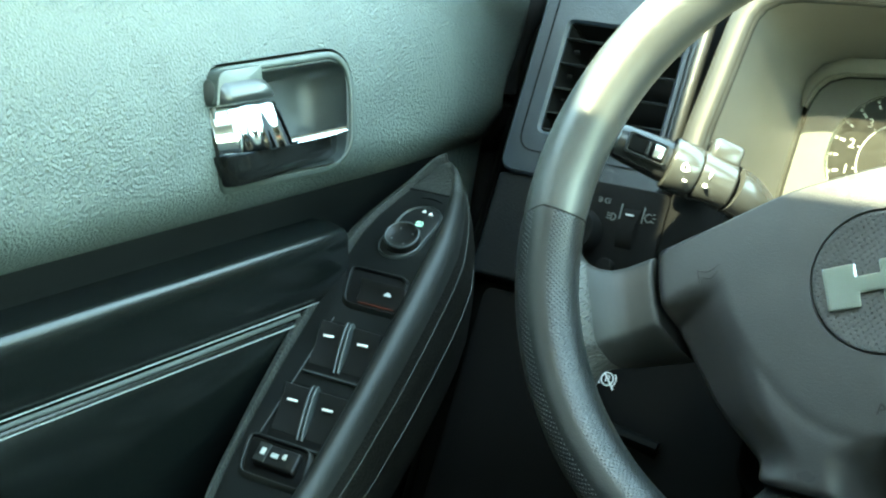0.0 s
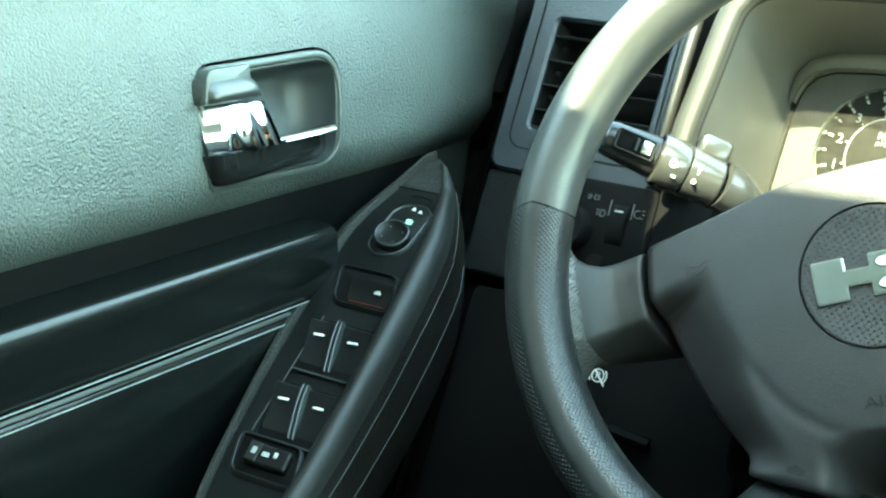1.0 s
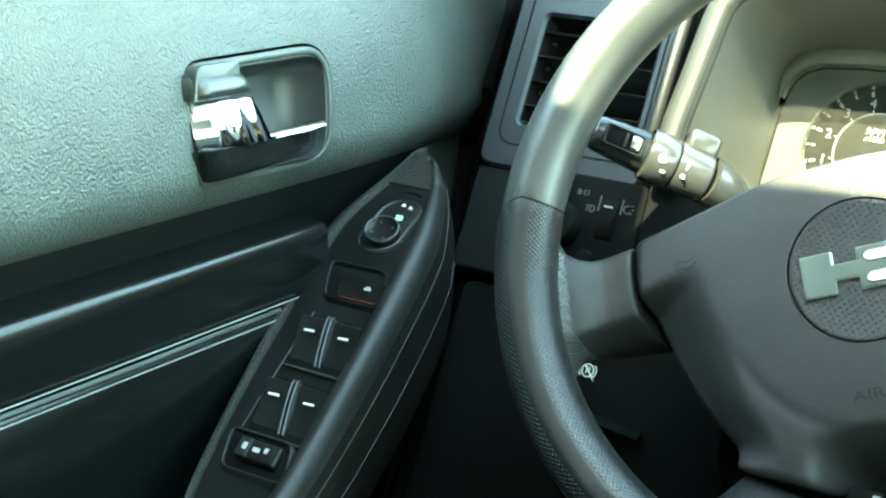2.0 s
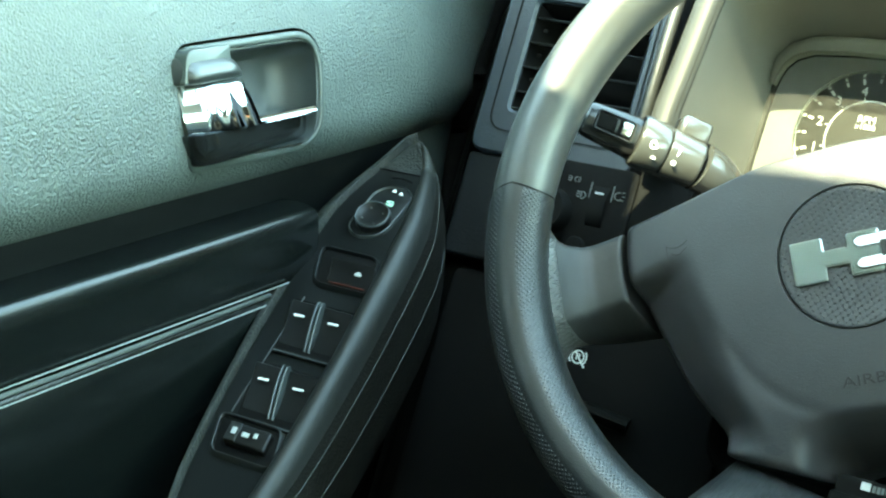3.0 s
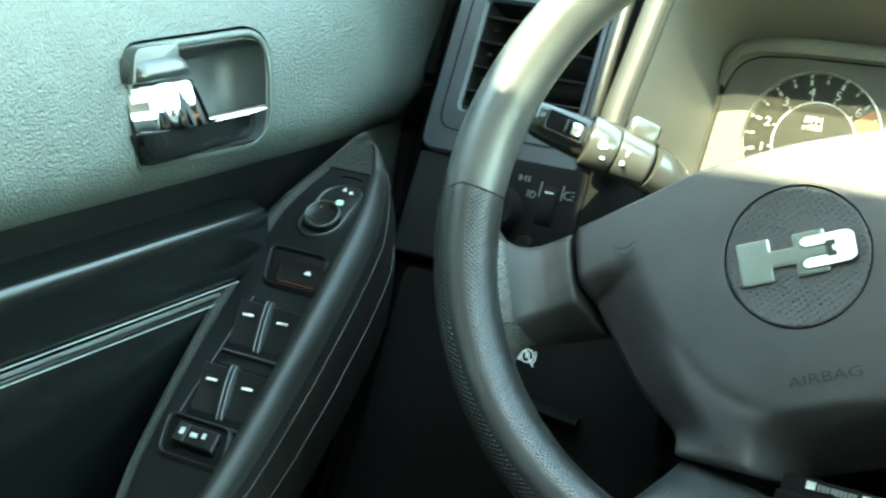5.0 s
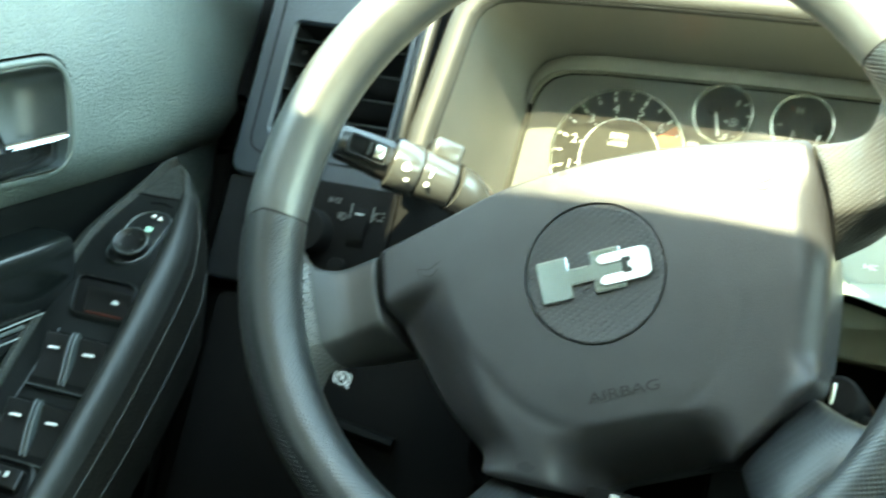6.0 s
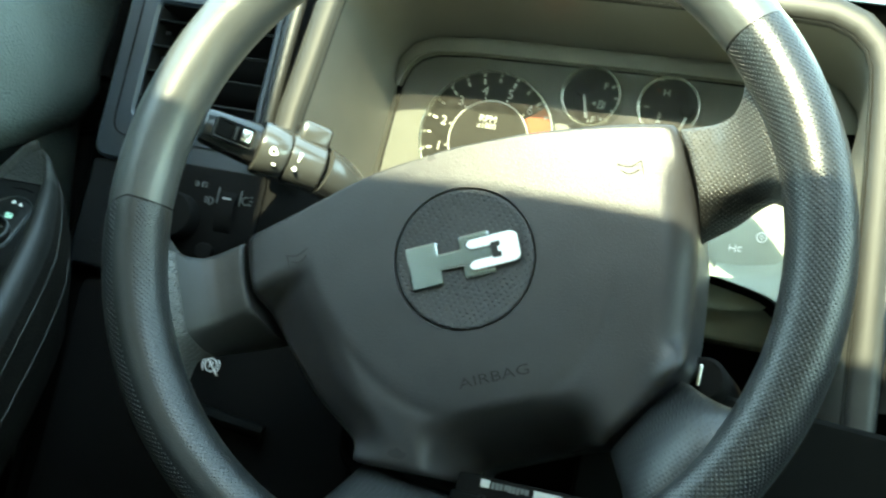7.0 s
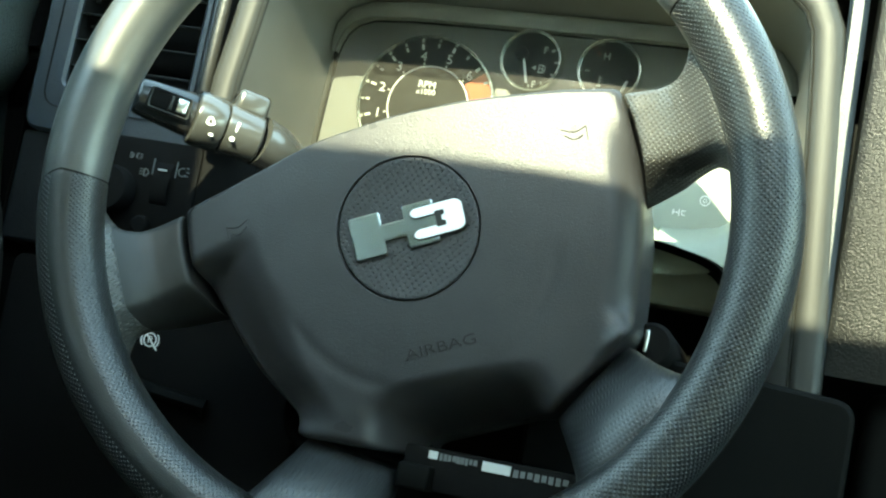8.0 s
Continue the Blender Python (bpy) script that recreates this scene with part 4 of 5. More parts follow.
# brake release
brake = thing("brake_release", DASH @ Vector((-0.185, 0.13, -0.08)), "black parking brake release handle with a pale icon", "brake handle")
part("handle", slab(rounded([(-0.285, -0.200), (-0.080, -0.200), (-0.080, -0.036), (-0.285, -0.036)], 0.008), 0.1285, 0.137, 0.003), M_VOID, brake, "", DASH)
part("lip", tube(curve_points([(-0.205, 0.127, -0.1005), (-0.18, 0.1245, -0.1045), (-0.155, 0.1245, -0.1075), (-0.138, 0.128, -0.1095)]), 0.0075, 12, True, 0.7), M_KNEE, brake, "dark finger lip", DASH)
PX, PZ = -0.1822, -0.0752
part("icon_ring", arc_band(PX, PZ, 0.0036, 0.0044, 0, 360, 0.1280, 0.1287, 32), M_WHITE, brake, "pale round icon", DASH)
for a0 in (-40, 140):
    part("icon_arc", arc_band(PX, PZ, 0.0054, 0.0062, a0, a0 + 80, 0.1280, 0.1287, 16), M_WHITE, brake, "", DASH)
part("icon_letter", letters("P", 0.0062), M_WHITE, brake, "", DASH @ pose(PX, 0.1282, PZ, 0, 0, 0))
part("icon_slash", box(-0.0005, 0.0005, -0.0003, 0.0003, -0.0062, 0.0062, 0, None), M_WHITE, brake, "", DASH @ pose(PX + 0.0015, 0.1279, PZ - 0.0012, 0, -42, 0))

# ---- instrument cluster ----
cluster = thing("instrument_cluster", DASH @ Vector((0.0, 0.2, 0.06)), "dark instrument cluster with chrome-ringed dials", "instrument cluster")
face_line = [Vector(p) for p in [(0.17, -0.04)] + BACK[-2:0:-1] + [(-0.1300, 0.046), (-0.1300, -0.04)]]
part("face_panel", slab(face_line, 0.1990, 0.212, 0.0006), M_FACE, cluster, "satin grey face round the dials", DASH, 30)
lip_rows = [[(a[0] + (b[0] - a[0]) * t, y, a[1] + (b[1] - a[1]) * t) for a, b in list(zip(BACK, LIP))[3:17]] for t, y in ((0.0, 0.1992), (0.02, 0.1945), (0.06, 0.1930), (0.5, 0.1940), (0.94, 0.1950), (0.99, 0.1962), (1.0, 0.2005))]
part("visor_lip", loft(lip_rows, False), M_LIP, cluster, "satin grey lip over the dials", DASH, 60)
part("face_joint", tube([(x + (0.0004 if x < 0 else -0.0004), 0.1984, z - 0.0004) for x, z in BACK[:-2]], 0.0007, 8), M_VOID, cluster, "dark joint round the face", DASH, 60)
part("lens", slab(inset(face_line, 0.0012), 0.1855, 0.1868, 0.0002), M_LENS, cluster, "clear plastic lens, its glare put in as a pale film", DASH, 30)


def dial_ring(name, cx, cz, r, w, parent, at=DASH):
    return part(name, loft([[(p.x, d, p.y) for p in ellipse(cx, cz, q, None, 72)] for q, d in ((r, 0.2000), (r, 0.1900), (r - w * 0.18, 0.1882), (r - w * 0.34, 0.1886), (r - w * 0.46, 0.1915), (r - w * 0.58, 0.1915), (r - w * 0.68, 0.1892), (r - w * 0.84, 0.1890), (r - w, 0.1910), (r - w * 1.1, 0.1975))], True), M_SATIN, parent, "satin chrome ring", at, 50)


TX, TZ, TR = -0.0590, 0.1075, 0.0455
tacho = part("rev_counter", slab(ellipse(TX, TZ, TR - 0.001, None, 72), 0.1970, 0.2000, 0.0003), M_DIAL, cluster, "black rev counter dial", DASH)
BASE[tacho.name] = Vector((0, 0, 0))
dial_ring("ring", TX, TZ, TR + 0.0003, 0.0027, tacho)
part("inner_dial", slab(ellipse(TX, TZ, 0.0262, None, 64), 0.1960, 0.1970, 0.0003), M_DIALGREY, tacho, "grey inner dial", DASH)
part("inner_ring", arc_band(TX, TZ, 0.0262, 0.0271, -30, 210, 0.1954, 0.1970, 64), M_DIALWHITE, tacho, "white inner ring", DASH)
part("red_zone", arc_band(TX, TZ, 0.0280, 0.0425, 8, 39, 0.1964, 0.1970, 16), M_ORANGE, tacho, "orange-red warning band", DASH)
for k in range(8):
    a = 225 - 30 * k
    c, s = math.cos(radians(a)), math.sin(radians(a))
    if 1 <= k <= 6:
        part("numeral", letters(str(k), 0.0088), M_DIALWHITE, tacho, "white numeral", DASH @ pose(TX + 0.0335 * c, 0.1962, TZ + 0.0335 * s))
    part("tick", box(-0.0008, 0.0008, -0.0003, 0.0003, -0.0018, 0.0018), M_DIALWHITE, tacho, "white tick", DASH @ pose(TX + 0.0402 * c, 0.1962, TZ + 0.0402 * s, 0, 90 - a, 0))
    part("tick", box(-0.0005, 0.0005, -0.0003, 0.0003, -0.0007, 0.0007), M_DIALWHITE, tacho, "", DASH @ pose(TX + 0.0285 * c, 0.1956, TZ + 0.0285 * s, 0, 90 - a, 0))
    if k < 7:
        c, s = math.cos(radians(a - 15)), math.sin(radians(a - 15))
        part("tick", box(-0.0007, 0.0007, -0.0003, 0.0003, -0.0013, 0.0013), M_DIALWHITE if k < 4 else M_GREY, tacho, "", DASH @ pose(TX + 0.0408 * c, 0.1962, TZ + 0.0408 * s, 0, 105 - a, 0))
part("legend", letters("RPM", 0.0064), M_WHITE, tacho, "white unit legend", DASH @ pose(TX - 0.0028, 0.1956, TZ + 0.0140))
part("legend", letters("x1000", 0.0052), M_WHITE, tacho, "white unit legend", DASH @ pose(TX - 0.0028, 0.1956, TZ + 0.0092))

FX, FZ, FR = 0.0038, 0.1470, 0.0198
FUEL_AT = DASH @ pose(0, 0, -0.0018)
fuel = part("fuel_gauge", slab(ellipse(FX, FZ, FR - 0.001), 0.1970, 0.2000, 0.0003), M_DIAL, cluster, "black fuel gauge", FUEL_AT)
dial_ring("ring", FX, FZ, FR + 0.0003, 0.0025, fuel, FUEL_AT)
part("letter", letters("F", 0.0066), M_GREY, fuel, "grey letter", FUEL_AT @ pose(0.0110, 0.1964, 0.1562))
part("letter", letters("E", 0.0062), M_WHITE, fuel, "white letter", FUEL_AT @ pose(0.0068, 0.1964, 0.1330))
part("pump_icon", bars([(0.0078, 0.0118, 0.1412, 0.1420), (0.0083, 0.0088, 0.1420, 0.1465), (0.0108, 0.0113, 0.1420, 0.1465), (0.0083, 0.0113, 0.1460, 0.1466), (0.0083, 0.0113, 0.1440, 0.1445), (0.0122, 0.0127, 0.1425, 0.1460), (0.0113, 0.0127, 0.1424, 0.1429)], 0.1964), M_GREY, fuel, "grey pump icon", FUEL_AT)
part("arrow", loft([[(0.0035, y, 0.1440), (0.0065, y, 0.1455), (0.0065, y, 0.1425)] for y in (0.1962, 0.1966)], True, True, True), M_GREY, fuel, "", FUEL_AT)
for a in (38, 8, -24, -58, -90):
    c, s = math.cos(radians(a)), math.sin(radians(a))
    part("tick", box(-0.0006, 0.0006, -0.0003, 0.0003, -0.0013, 0.0013), M_GREY, fuel, "", FUEL_AT @ pose(FX + 0.0155 * c, 0.1964, FZ + 0.0155 * s, 0, 90 - a, 0))
part("needle", loft([[(-0.0005, y, 0), (0.0005, y, 0), (0.0009, y, 0.018), (-0.0009, y, 0.018)] for y in (0, -0.001)], True, True, True), M_NEEDLE, fuel, "pale needle near empty", FUEL_AT @ pose(FX - 0.0062, 0.1945, FZ + 0.0035, 0, 164, 0))
part("needle_cap", slab(ellipse(FX - 0.0078, FZ + 0.0050, 0.0045), 0.1930, 0.1970, 0.001), M_VOID, fuel, "black needle hub", FUEL_AT)

HX, HZ, HR = 0.0545, 0.1450, 0.0203
temp = part("temperature_gauge", slab(ellipse(HX, HZ, HR - 0.001), 0.1970, 0.2000, 0.0003), M_DIAL, cluster, "black temperature gauge", DASH)
dial_ring("ring", HX, HZ, HR + 0.0003, 0.0025, temp)
part("letter", letters("H", 0.0066), M_GREY, temp, "grey letter", DASH @ pose(0.0505, 0.1964, 0.1555))
part("thermometer_icon", bars([(0.0478, 0.0486, 0.1370, 0.1425), (0.0468, 0.0496, 0.1355, 0.1370), (0.0486, 0.0500, 0.1392, 0.1397), (0.0486, 0.0500, 0.1410, 0.1415)], 0.1964), M_GREY, temp, "grey thermometer icon", DASH)
for a in (128, 180, 232):
    c, s = math.cos(radians(a)), math.sin(radians(a))
    part("tick", box(-0.0005, 0.0005, -0.0003, 0.0003, -0.0016, 0.0016), M_RED if a == 128 else M_GREY, temp, "", DASH @ pose(HX + 0.0150 * c, 0.1964, HZ + 0.0150 * s, 0, 90 - a, 0))
part("needle", loft([[(-0.0007, y, 0), (0.0007, y, 0), (0.0009, y, 0.012), (-0.0009, y, 0.012)] for y in (0, -0.001)], True, True, True), M_NEEDLE, temp, "", DASH @ pose(HX + 0.0115, 0.1945, HZ - 0.004, 0, 198, 0))
part("needle_cap", slab(ellipse(HX + 0.0110, HZ + 0.001, 0.0045), 0.1930, 0.1970, 0.001), M_VOID, temp, "", DASH)
part("dash_mark", bars([(0.0255, 0.0325, 0.1520, 0.1528)], 0.1996), M_GREY, cluster, "", DASH)

# ---- steering column ----
column = thing("steering_column", DASH @ Vector((0, 0.1, -0.08)), "black steering column shroud with ignition lock", "steering column")
co = rounded([(-0.085, -0.125), (0.100, -0.125), (0.160, -0.075), (0.166, -0.010), (0.156, 0.0225), (0.112, 0.0320), (-0.080, 0.034)], [0.03, 0.03, 0.03, 0.03, 0.02, 0.02, 0.03], 6)
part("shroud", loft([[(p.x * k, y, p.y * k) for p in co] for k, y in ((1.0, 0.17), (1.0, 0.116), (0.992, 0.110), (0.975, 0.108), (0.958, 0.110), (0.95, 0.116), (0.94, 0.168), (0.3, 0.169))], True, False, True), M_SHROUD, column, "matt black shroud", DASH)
part("hub_boss", loft([[(p.x, y, p.y) for p in ellipse(0, 0, r)] for r, y in ((0.045, 0.04), (0.05, 0.170))]), M_RUBBER, column, "", DASH)
key = part("ignition_key", box(0.1197, 0.1222, 0.056, 0.070, -0.0365, -0.0245, 0.0008), M_SATIN, column, "bright metal key", DASH)
part("lock_barrel", loft([[(p.x, y, p.y) for p in ellipse(0.1225, -0.031, r)] for r, y in ((0.0125, 0.169), (0.012, 0.070), (0.010, 0.067), (0.002, 0.067))], True, False, True), M_VOID, column, "black lock barrel", DASH)
label_strip = thing("label_strip", DASH @ Vector((0.06, 0.02, -0.11)), "dark plastic strip with worn pale printed marks", "label")
LS = DASH @ pose(0.0272, 0.022, -0.1085, 0, 0, 0)
part("strip", slab(rect(-0.012, 0.078, -0.018, 0.0035, 0.002), 0.0, 0.05, 0.0008), M_VOID, label_strip, "black plastic strip", LS)
for x0, x1, z0, z1 in ((0.0005, 0.0052, -0.0020, 0.0020), (0.0285, 0.0430, -0.0030, 0.0018)):
    part("print", bars([(x0, x1, z0, z1)], -0.0002), M_GREY, label_strip, "pale patch", LS)
random.seed(4)
for k in range(17):
    x0, low = (0.0062 + 0.0022 * k, -0.0022) if k < 9 else (0.0445 + 0.0036 * (k - 9), -0.0034)
    wide = 0.0014 if k < 9 else 0.0021
    part("print", bars([(x0, x0 + wide + random.uniform(0, 0.0006), low + random.uniform(0, 0.001), 0.0014 if k < 9 else 0.0006)], -0.0002), M_FAINT, label_strip, "unreadable grey mark", LS)
part("clip", box(-0.012, 0.005, -0.010, 0.006, -0.0185, -0.0060, 0.0015), M_KNEE, label_strip, "black clip", LS)

# ---- turn signal stalk ----
stalk = thing("turn_signal_stalk", DASH @ Vector((-0.12, 0.05, 0.04)), "black turn signal stalk with pale wiper icons", "stalk")
A, B = Vector((-0.1700, 0.0160, 0.0505)), Vector((-0.1020, 0.0660, 0.0420))
AX = (B - A).normalized()
UP = (Vector((0, 0, 1)) - AX * AX.z).normalized()
SIDE = UP.cross(AX)
STALK = DASH @ Matrix(((AX.x, SIDE.x, UP.x, A.x), (AX.y, SIDE.y, UP.y, A.y), (AX.z, SIDE.z, UP.z, A.z), (0, 0, 0, 1)))   # x along the stalk, z up, y away from the driver


def turned(spec, n=28, flat=1.0):
    return loft([[(x, r * flat * math.cos(a), r * math.sin(a)) for a in (2 * math.pi * k / n for k in range(n))] for x, r in spec], True, True, True)


part("tip", turned([(0.0, 0.0085), (0.001, 0.0098), (0.004, 0.0104), (0.030, 0.0125), (0.032, 0.0122)], 32, 0.8), M_STALKDARK, stalk, "black flattened tip", STALK)
part("slider_well", box(0.006, 0.0275, -0.0108, -0.0080, -0.0045, 0.0050, 0.001), M_VOID, stalk, "", STALK)
part("slider", box(0.0205, 0.0270, -0.0125, -0.0085, -0.0038, 0.0045, 0.0012), M_SATIN, stalk, "bright slider", STALK)
part("slider_rib", box(0.0165, 0.0185, -0.0122, -0.0085, -0.0040, 0.0045, 0.0006), M_PULL, stalk, "", STALK)
part("slider_frame", ring_slab(rect(0.0050, 0.0290, -0.0060, 0.0062, 0.002), rect(0.0064, 0.0278, -0.0048, 0.0052, 0.0015), -0.0116, -0.0085, 0.0004), M_PULL, stalk, "", STALK)
part("wiper_ring", turned([(0.0325, 0.0130), (0.0330, 0.0148), (0.0350, 0.0156), (0.0475, 0.0156), (0.0492, 0.0148), (0.0496, 0.0135)]), M_STALK, stalk, "satin wiper ring", STALK)
part("arm", turned([(0.0502, 0.0130), (0.0506, 0.0145), (0.0520, 0.0150), (0.0700, 0.0142), (0.0712, 0.0132)]), M_STALK, stalk, "satin stalk body", STALK)
part("hazard_block", box(0.0525, 0.0712, -0.0090, 0.0085, 0.010, 0.0238, 0.0032), M_STALK, stalk, "satin push block", STALK)
bend = curve_points([(0.0716, 0, 0), (0.082, 0.003, -0.001), (0.093, 0.012, -0.004), (0.100, 0.028, -0.010), (0.104, 0.05, -0.018)], 6)
part("bend", tube(bend, [0.0146 - 0.00008 * k for k in range(len(bend))], 24), M_STALK, stalk, "satin bent arm", STALK)
drop = rounded([(0.0400, -0.0050), (0.0434, -0.0032), (0.0402, 0.0006), (0.0380, -0.0006), (0.0378, -0.0040)], 0.0011, 4)
part("spray_icon", loft([[(p.x, -math.sqrt(max(0.0, 0.0157 ** 2 - (p.y) ** 2)) - e, p.y) for p in drop] for e in (0.0, 0.0005)] + [[(p.x, -math.sqrt(max(0.0, 0.0157 ** 2 - p.y ** 2)) - 0.0005, p.y) for p in inset(drop, 0.0011)]], True), M_WHITE, stalk, "white spray icon", STALK)
part("icon_bar", bars([(0.0415, 0.0438, -0.0096, -0.0084)], -0.0136, 0.0006), M_WHITE, stalk, "", STALK)
part("icon_bar", loft([[(0.0548, -0.0148, 0.0026), (0.0566, -0.0148, 0.0026), (0.0554, -0.0152, -0.0030), (0.0548, -0.0152, -0.0030)], [(0.0548, -0.0154, 0.0026), (0.0566, -0.0154, 0.0026), (0.0554, -0.0157, -0.0030), (0.0548, -0.0157, -0.0030)]], True, True, True), M_WHITE, stalk, "", STALK)
part("icon_ring", arc_band(0.0545, -0.0072, 0.0007, 0.0013, 0, 360, -0.0145, -0.0120, 20), M_WHITE, stalk, "", STALK)

# ---- steering wheel ----
wheel = thing("steering_wheel", DASH @ Vector((0, 0, 0)), "dark grey leather steering wheel, turned a little off straight", "steering wheel")
RIM_AT = WHEEL @ Matrix.Translation(Matrix.Rotation(radians(TURN), 3, "Y") @ Vector((0.0002, -0.0202, 0.0074)))
RIM_R, RIM_T = 0.1755, 0.0170


CUFF_LEFT = 158.7


def cuff(b):
    """How far the left seam of the pitted leather slants round the rim, in radians."""
    return radians(0.9) + radians(2.2) * math.cos(b) * (1 if math.cos(b) > 0 else -0.3)


def rim_arc(a0, a1, thick, n, caps=True):
    """A stretch of the rim, slightly oval, with texture coordinates in metres along and round it."""
    bm = bmesh.new()
    uv = bm.loops.layers.uv.new("uv")
    m = 28
    rows = []
    for k in range(n + 1):
        a = radians(a0 + (a1 - a0) * k / n)
        t = thick * (0.978 if caps and k in (0, n) else 1.0)
        row = []
        for j in range(m):
            b = 2 * math.pi * j / m
            rr = RIM_R + t * math.cos(b)
            a = radians(a0 + (a1 - a0) * k / n) + cuff(b) * sum(max(0.0, 1 - abs(a0 + (a1 - a0) * k / n - c) / 12) for c in (CUFF_LEFT,) if caps)
            row.append(bm.verts.new((rr * math.cos(a), t * 1.04 * math.sin(b), rr * math.sin(a))))
        rows.append(row)
    for k in range(n):
        for j in range(m):
            f = bm.faces.new((rows[k][j], rows[k][(j + 1) % m], rows[k + 1][(j + 1) % m], rows[k + 1][j]))
            for loop, (kk, jj) in zip(f.loops, ((k, j), (k, j + 1), (k + 1, j + 1), (k + 1, j))):
                loop[uv].uv = (radians(a0 + (a1 - a0) * kk / n) * RIM_R, 2 * math.pi * thick * jj / m)
    return bm


part("rim_top", rim_arc(20.5, 158.66, RIM_T, 90), M_RIM, wheel, "smooth leather upper rim", RIM_AT, 60)
part("rim_grip", rim_arc(158.85, 380.38, RIM_T * 1.01, 134), M_GRIP, wheel, "pitted leather lower rim", RIM_AT, 60)
part("rim_core", rim_arc(0, 360, RIM_T * 0.98, 90, False), M_VOID, wheel, "", RIM_AT, 60)


def section(centre_p, half_w, half_t, direction, n=24, e=0.62):
    """A rounded cross-section standing on a line in x and z."""
    out = []
    for k in range(n):
        a = 2 * math.pi * k / n
        c, s = math.cos(a), math.sin(a)
        cu, su = math.copysign(abs(c) ** e, c), math.copysign(abs(s) ** e, s)
        p = centre_p + direction * (half_w * cu)
        out.append((p.x, p.y + half_t * su, p.z))
    return out


def pad_side(z):
    """How far the pad's flank lies from its middle at a height."""
    table = [(0.060, 0.1150), (0.043, 0.1160), (0.025, 0.1185), (0.008, 0.1185), (-0.004, 0.1160), (-0.016, 0.1105), (-0.030, 0.1055), (-0.045, 0.1005), (-0.060, 0.0915), (-0.077, 0.0815), (-0.092, 0.0830)]
    for (z1, x1), (z0, x0) in zip(table, table[1:]):
        if z >= z0:
            return x0 + (x1 - x0) * (z - z0) / (z1 - z0)
    return table[-1][1]


def upper_spoke(sx, x_from, x_to):
    """A side spoke: its face lies flat above a crease and turns away below it."""
    table = ((0.118, 0.0415, 0.0045, -0.0190, 0.0095), (0.1235, 0.0410, 0.0035, -0.0190, 0.0085), (0.130, 0.0394, 0.0022, -0.0185, 0.0072), (0.137, 0.0378, 0.0006, -0.0182, 0.0052), (0.143, 0.0372, -0.0012, -0.0180, 0.0018), (0.149, 0.0384, -0.0030, -0.0182, -0.0040),
             (0.1535, 0.0420, -0.0045, -0.0190, -0.0110), (0.157, 0.0480, -0.0062, -0.0205, -0.0170), (0.160, 0.0555, -0.0090, -0.0240, -0.0215), (0.163, 0.0640, -0.0140, -0.0300, -0.0240), (0.168, 0.0720, -0.0220, -0.0400, -0.0250))

    def at(x):
        for p, q in zip(table, table[1:]):
            if x <= q[0]:
                t = (x - p[0]) / (q[0] - p[0])
                return [a + (b - a) * t for a, b in zip(p[1:], q[1:])]
        return list(table[-1][1:])

    rows = []
    n = 16
    for k in range(n + 1):
        x = x_from + (x_to - x_from) * k / n
        top, fold, bot, y = at(x)
        if sx > 0:
            bot += 0.007 * ease(x, 0.118, 0.156)
            fold += 0.004 * ease(x, 0.118, 0.156)
        h = top - fold
        prof = [(top - 0.006, 0.034), (top - 0.001, 0.012), (top, 0.005), (top - 0.0010, 0.0018), (top - 0.0035, 0.0004), (top - h * 0.35, 0.0), (top - h * 0.7, 0.0), (fold + 0.0025, 0.0004), (fold, 0.0016), (fold - 0.0022, 0.0052), (fold - (fold - bot) * 0.5, 0.0190), (bot + 0.006, 0.0330), (bot + 0.006, 0.0350), (bot + 0.009, 0.041)]
        near = 1 - ease(x, 0.1225, 0.140)
        row = []
        for z, dy in prof:
            edge_x = x if x_from > 0.13 else x + near * (pad_side(z) - 0.1185)
            row.append((sx * edge_x, y + dy, z))
        rows.append(row)
    if x_from < 0.13:
        rows = [[(p[0], p[1] + 0.006, p[2]) for p in rows[0]], [(p[0] - sx * 0.0006, p[1] + 0.0014, p[2]) for p in rows[0]]] + [[(p[0] + sx * 0.0006, p[1], p[2]) for p in rows[0]]] + rows[1:]
    return loft(rows, True, True, True)


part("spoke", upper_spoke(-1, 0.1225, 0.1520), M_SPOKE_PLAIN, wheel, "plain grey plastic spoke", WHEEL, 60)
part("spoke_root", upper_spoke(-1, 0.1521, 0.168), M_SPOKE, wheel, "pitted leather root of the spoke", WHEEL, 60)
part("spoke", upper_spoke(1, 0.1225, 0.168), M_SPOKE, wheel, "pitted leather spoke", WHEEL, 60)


def lower_spoke(sx, dx, dz):
    rows = []
    for (x0, z0), (x1, z1), y, t in (((0.0925, -0.0830), (0.0497, -0.1100), 0.0290, 0.008), ((0.0930, -0.0832), (0.0495, -0.1105), 0.0262, 0.010), ((0.0955, -0.0855), (0.0500, -0.1135), 0.0235, 0.011), ((0.1000, -0.0910), (0.0520, -0.1215), 0.0130, 0.012), ((0.1055, -0.0975), (0.0545, -0.1300), -0.0005, 0.013), ((0.1130, -0.1040), (0.0560, -0.1400), -0.0100, 0.013), ((0.1230, -0.1100), (0.0550, -0.1510), -0.0160, 0.011), ((0.1330, -0.1170), (0.0540, -0.1630), -0.0190, 0.006)):
        a, b = Vector((sx * (x0 + dx), y + 0.005, z0 + dz)), Vector((sx * (x1 + dx), y + 0.005, z1 + dz))
        rows.append(section((a + b) / 2, (a - b).length / 2, t + 0.006, (a - b).normalized(), 40, 0.78))
    return loft(rows, True, True, True)


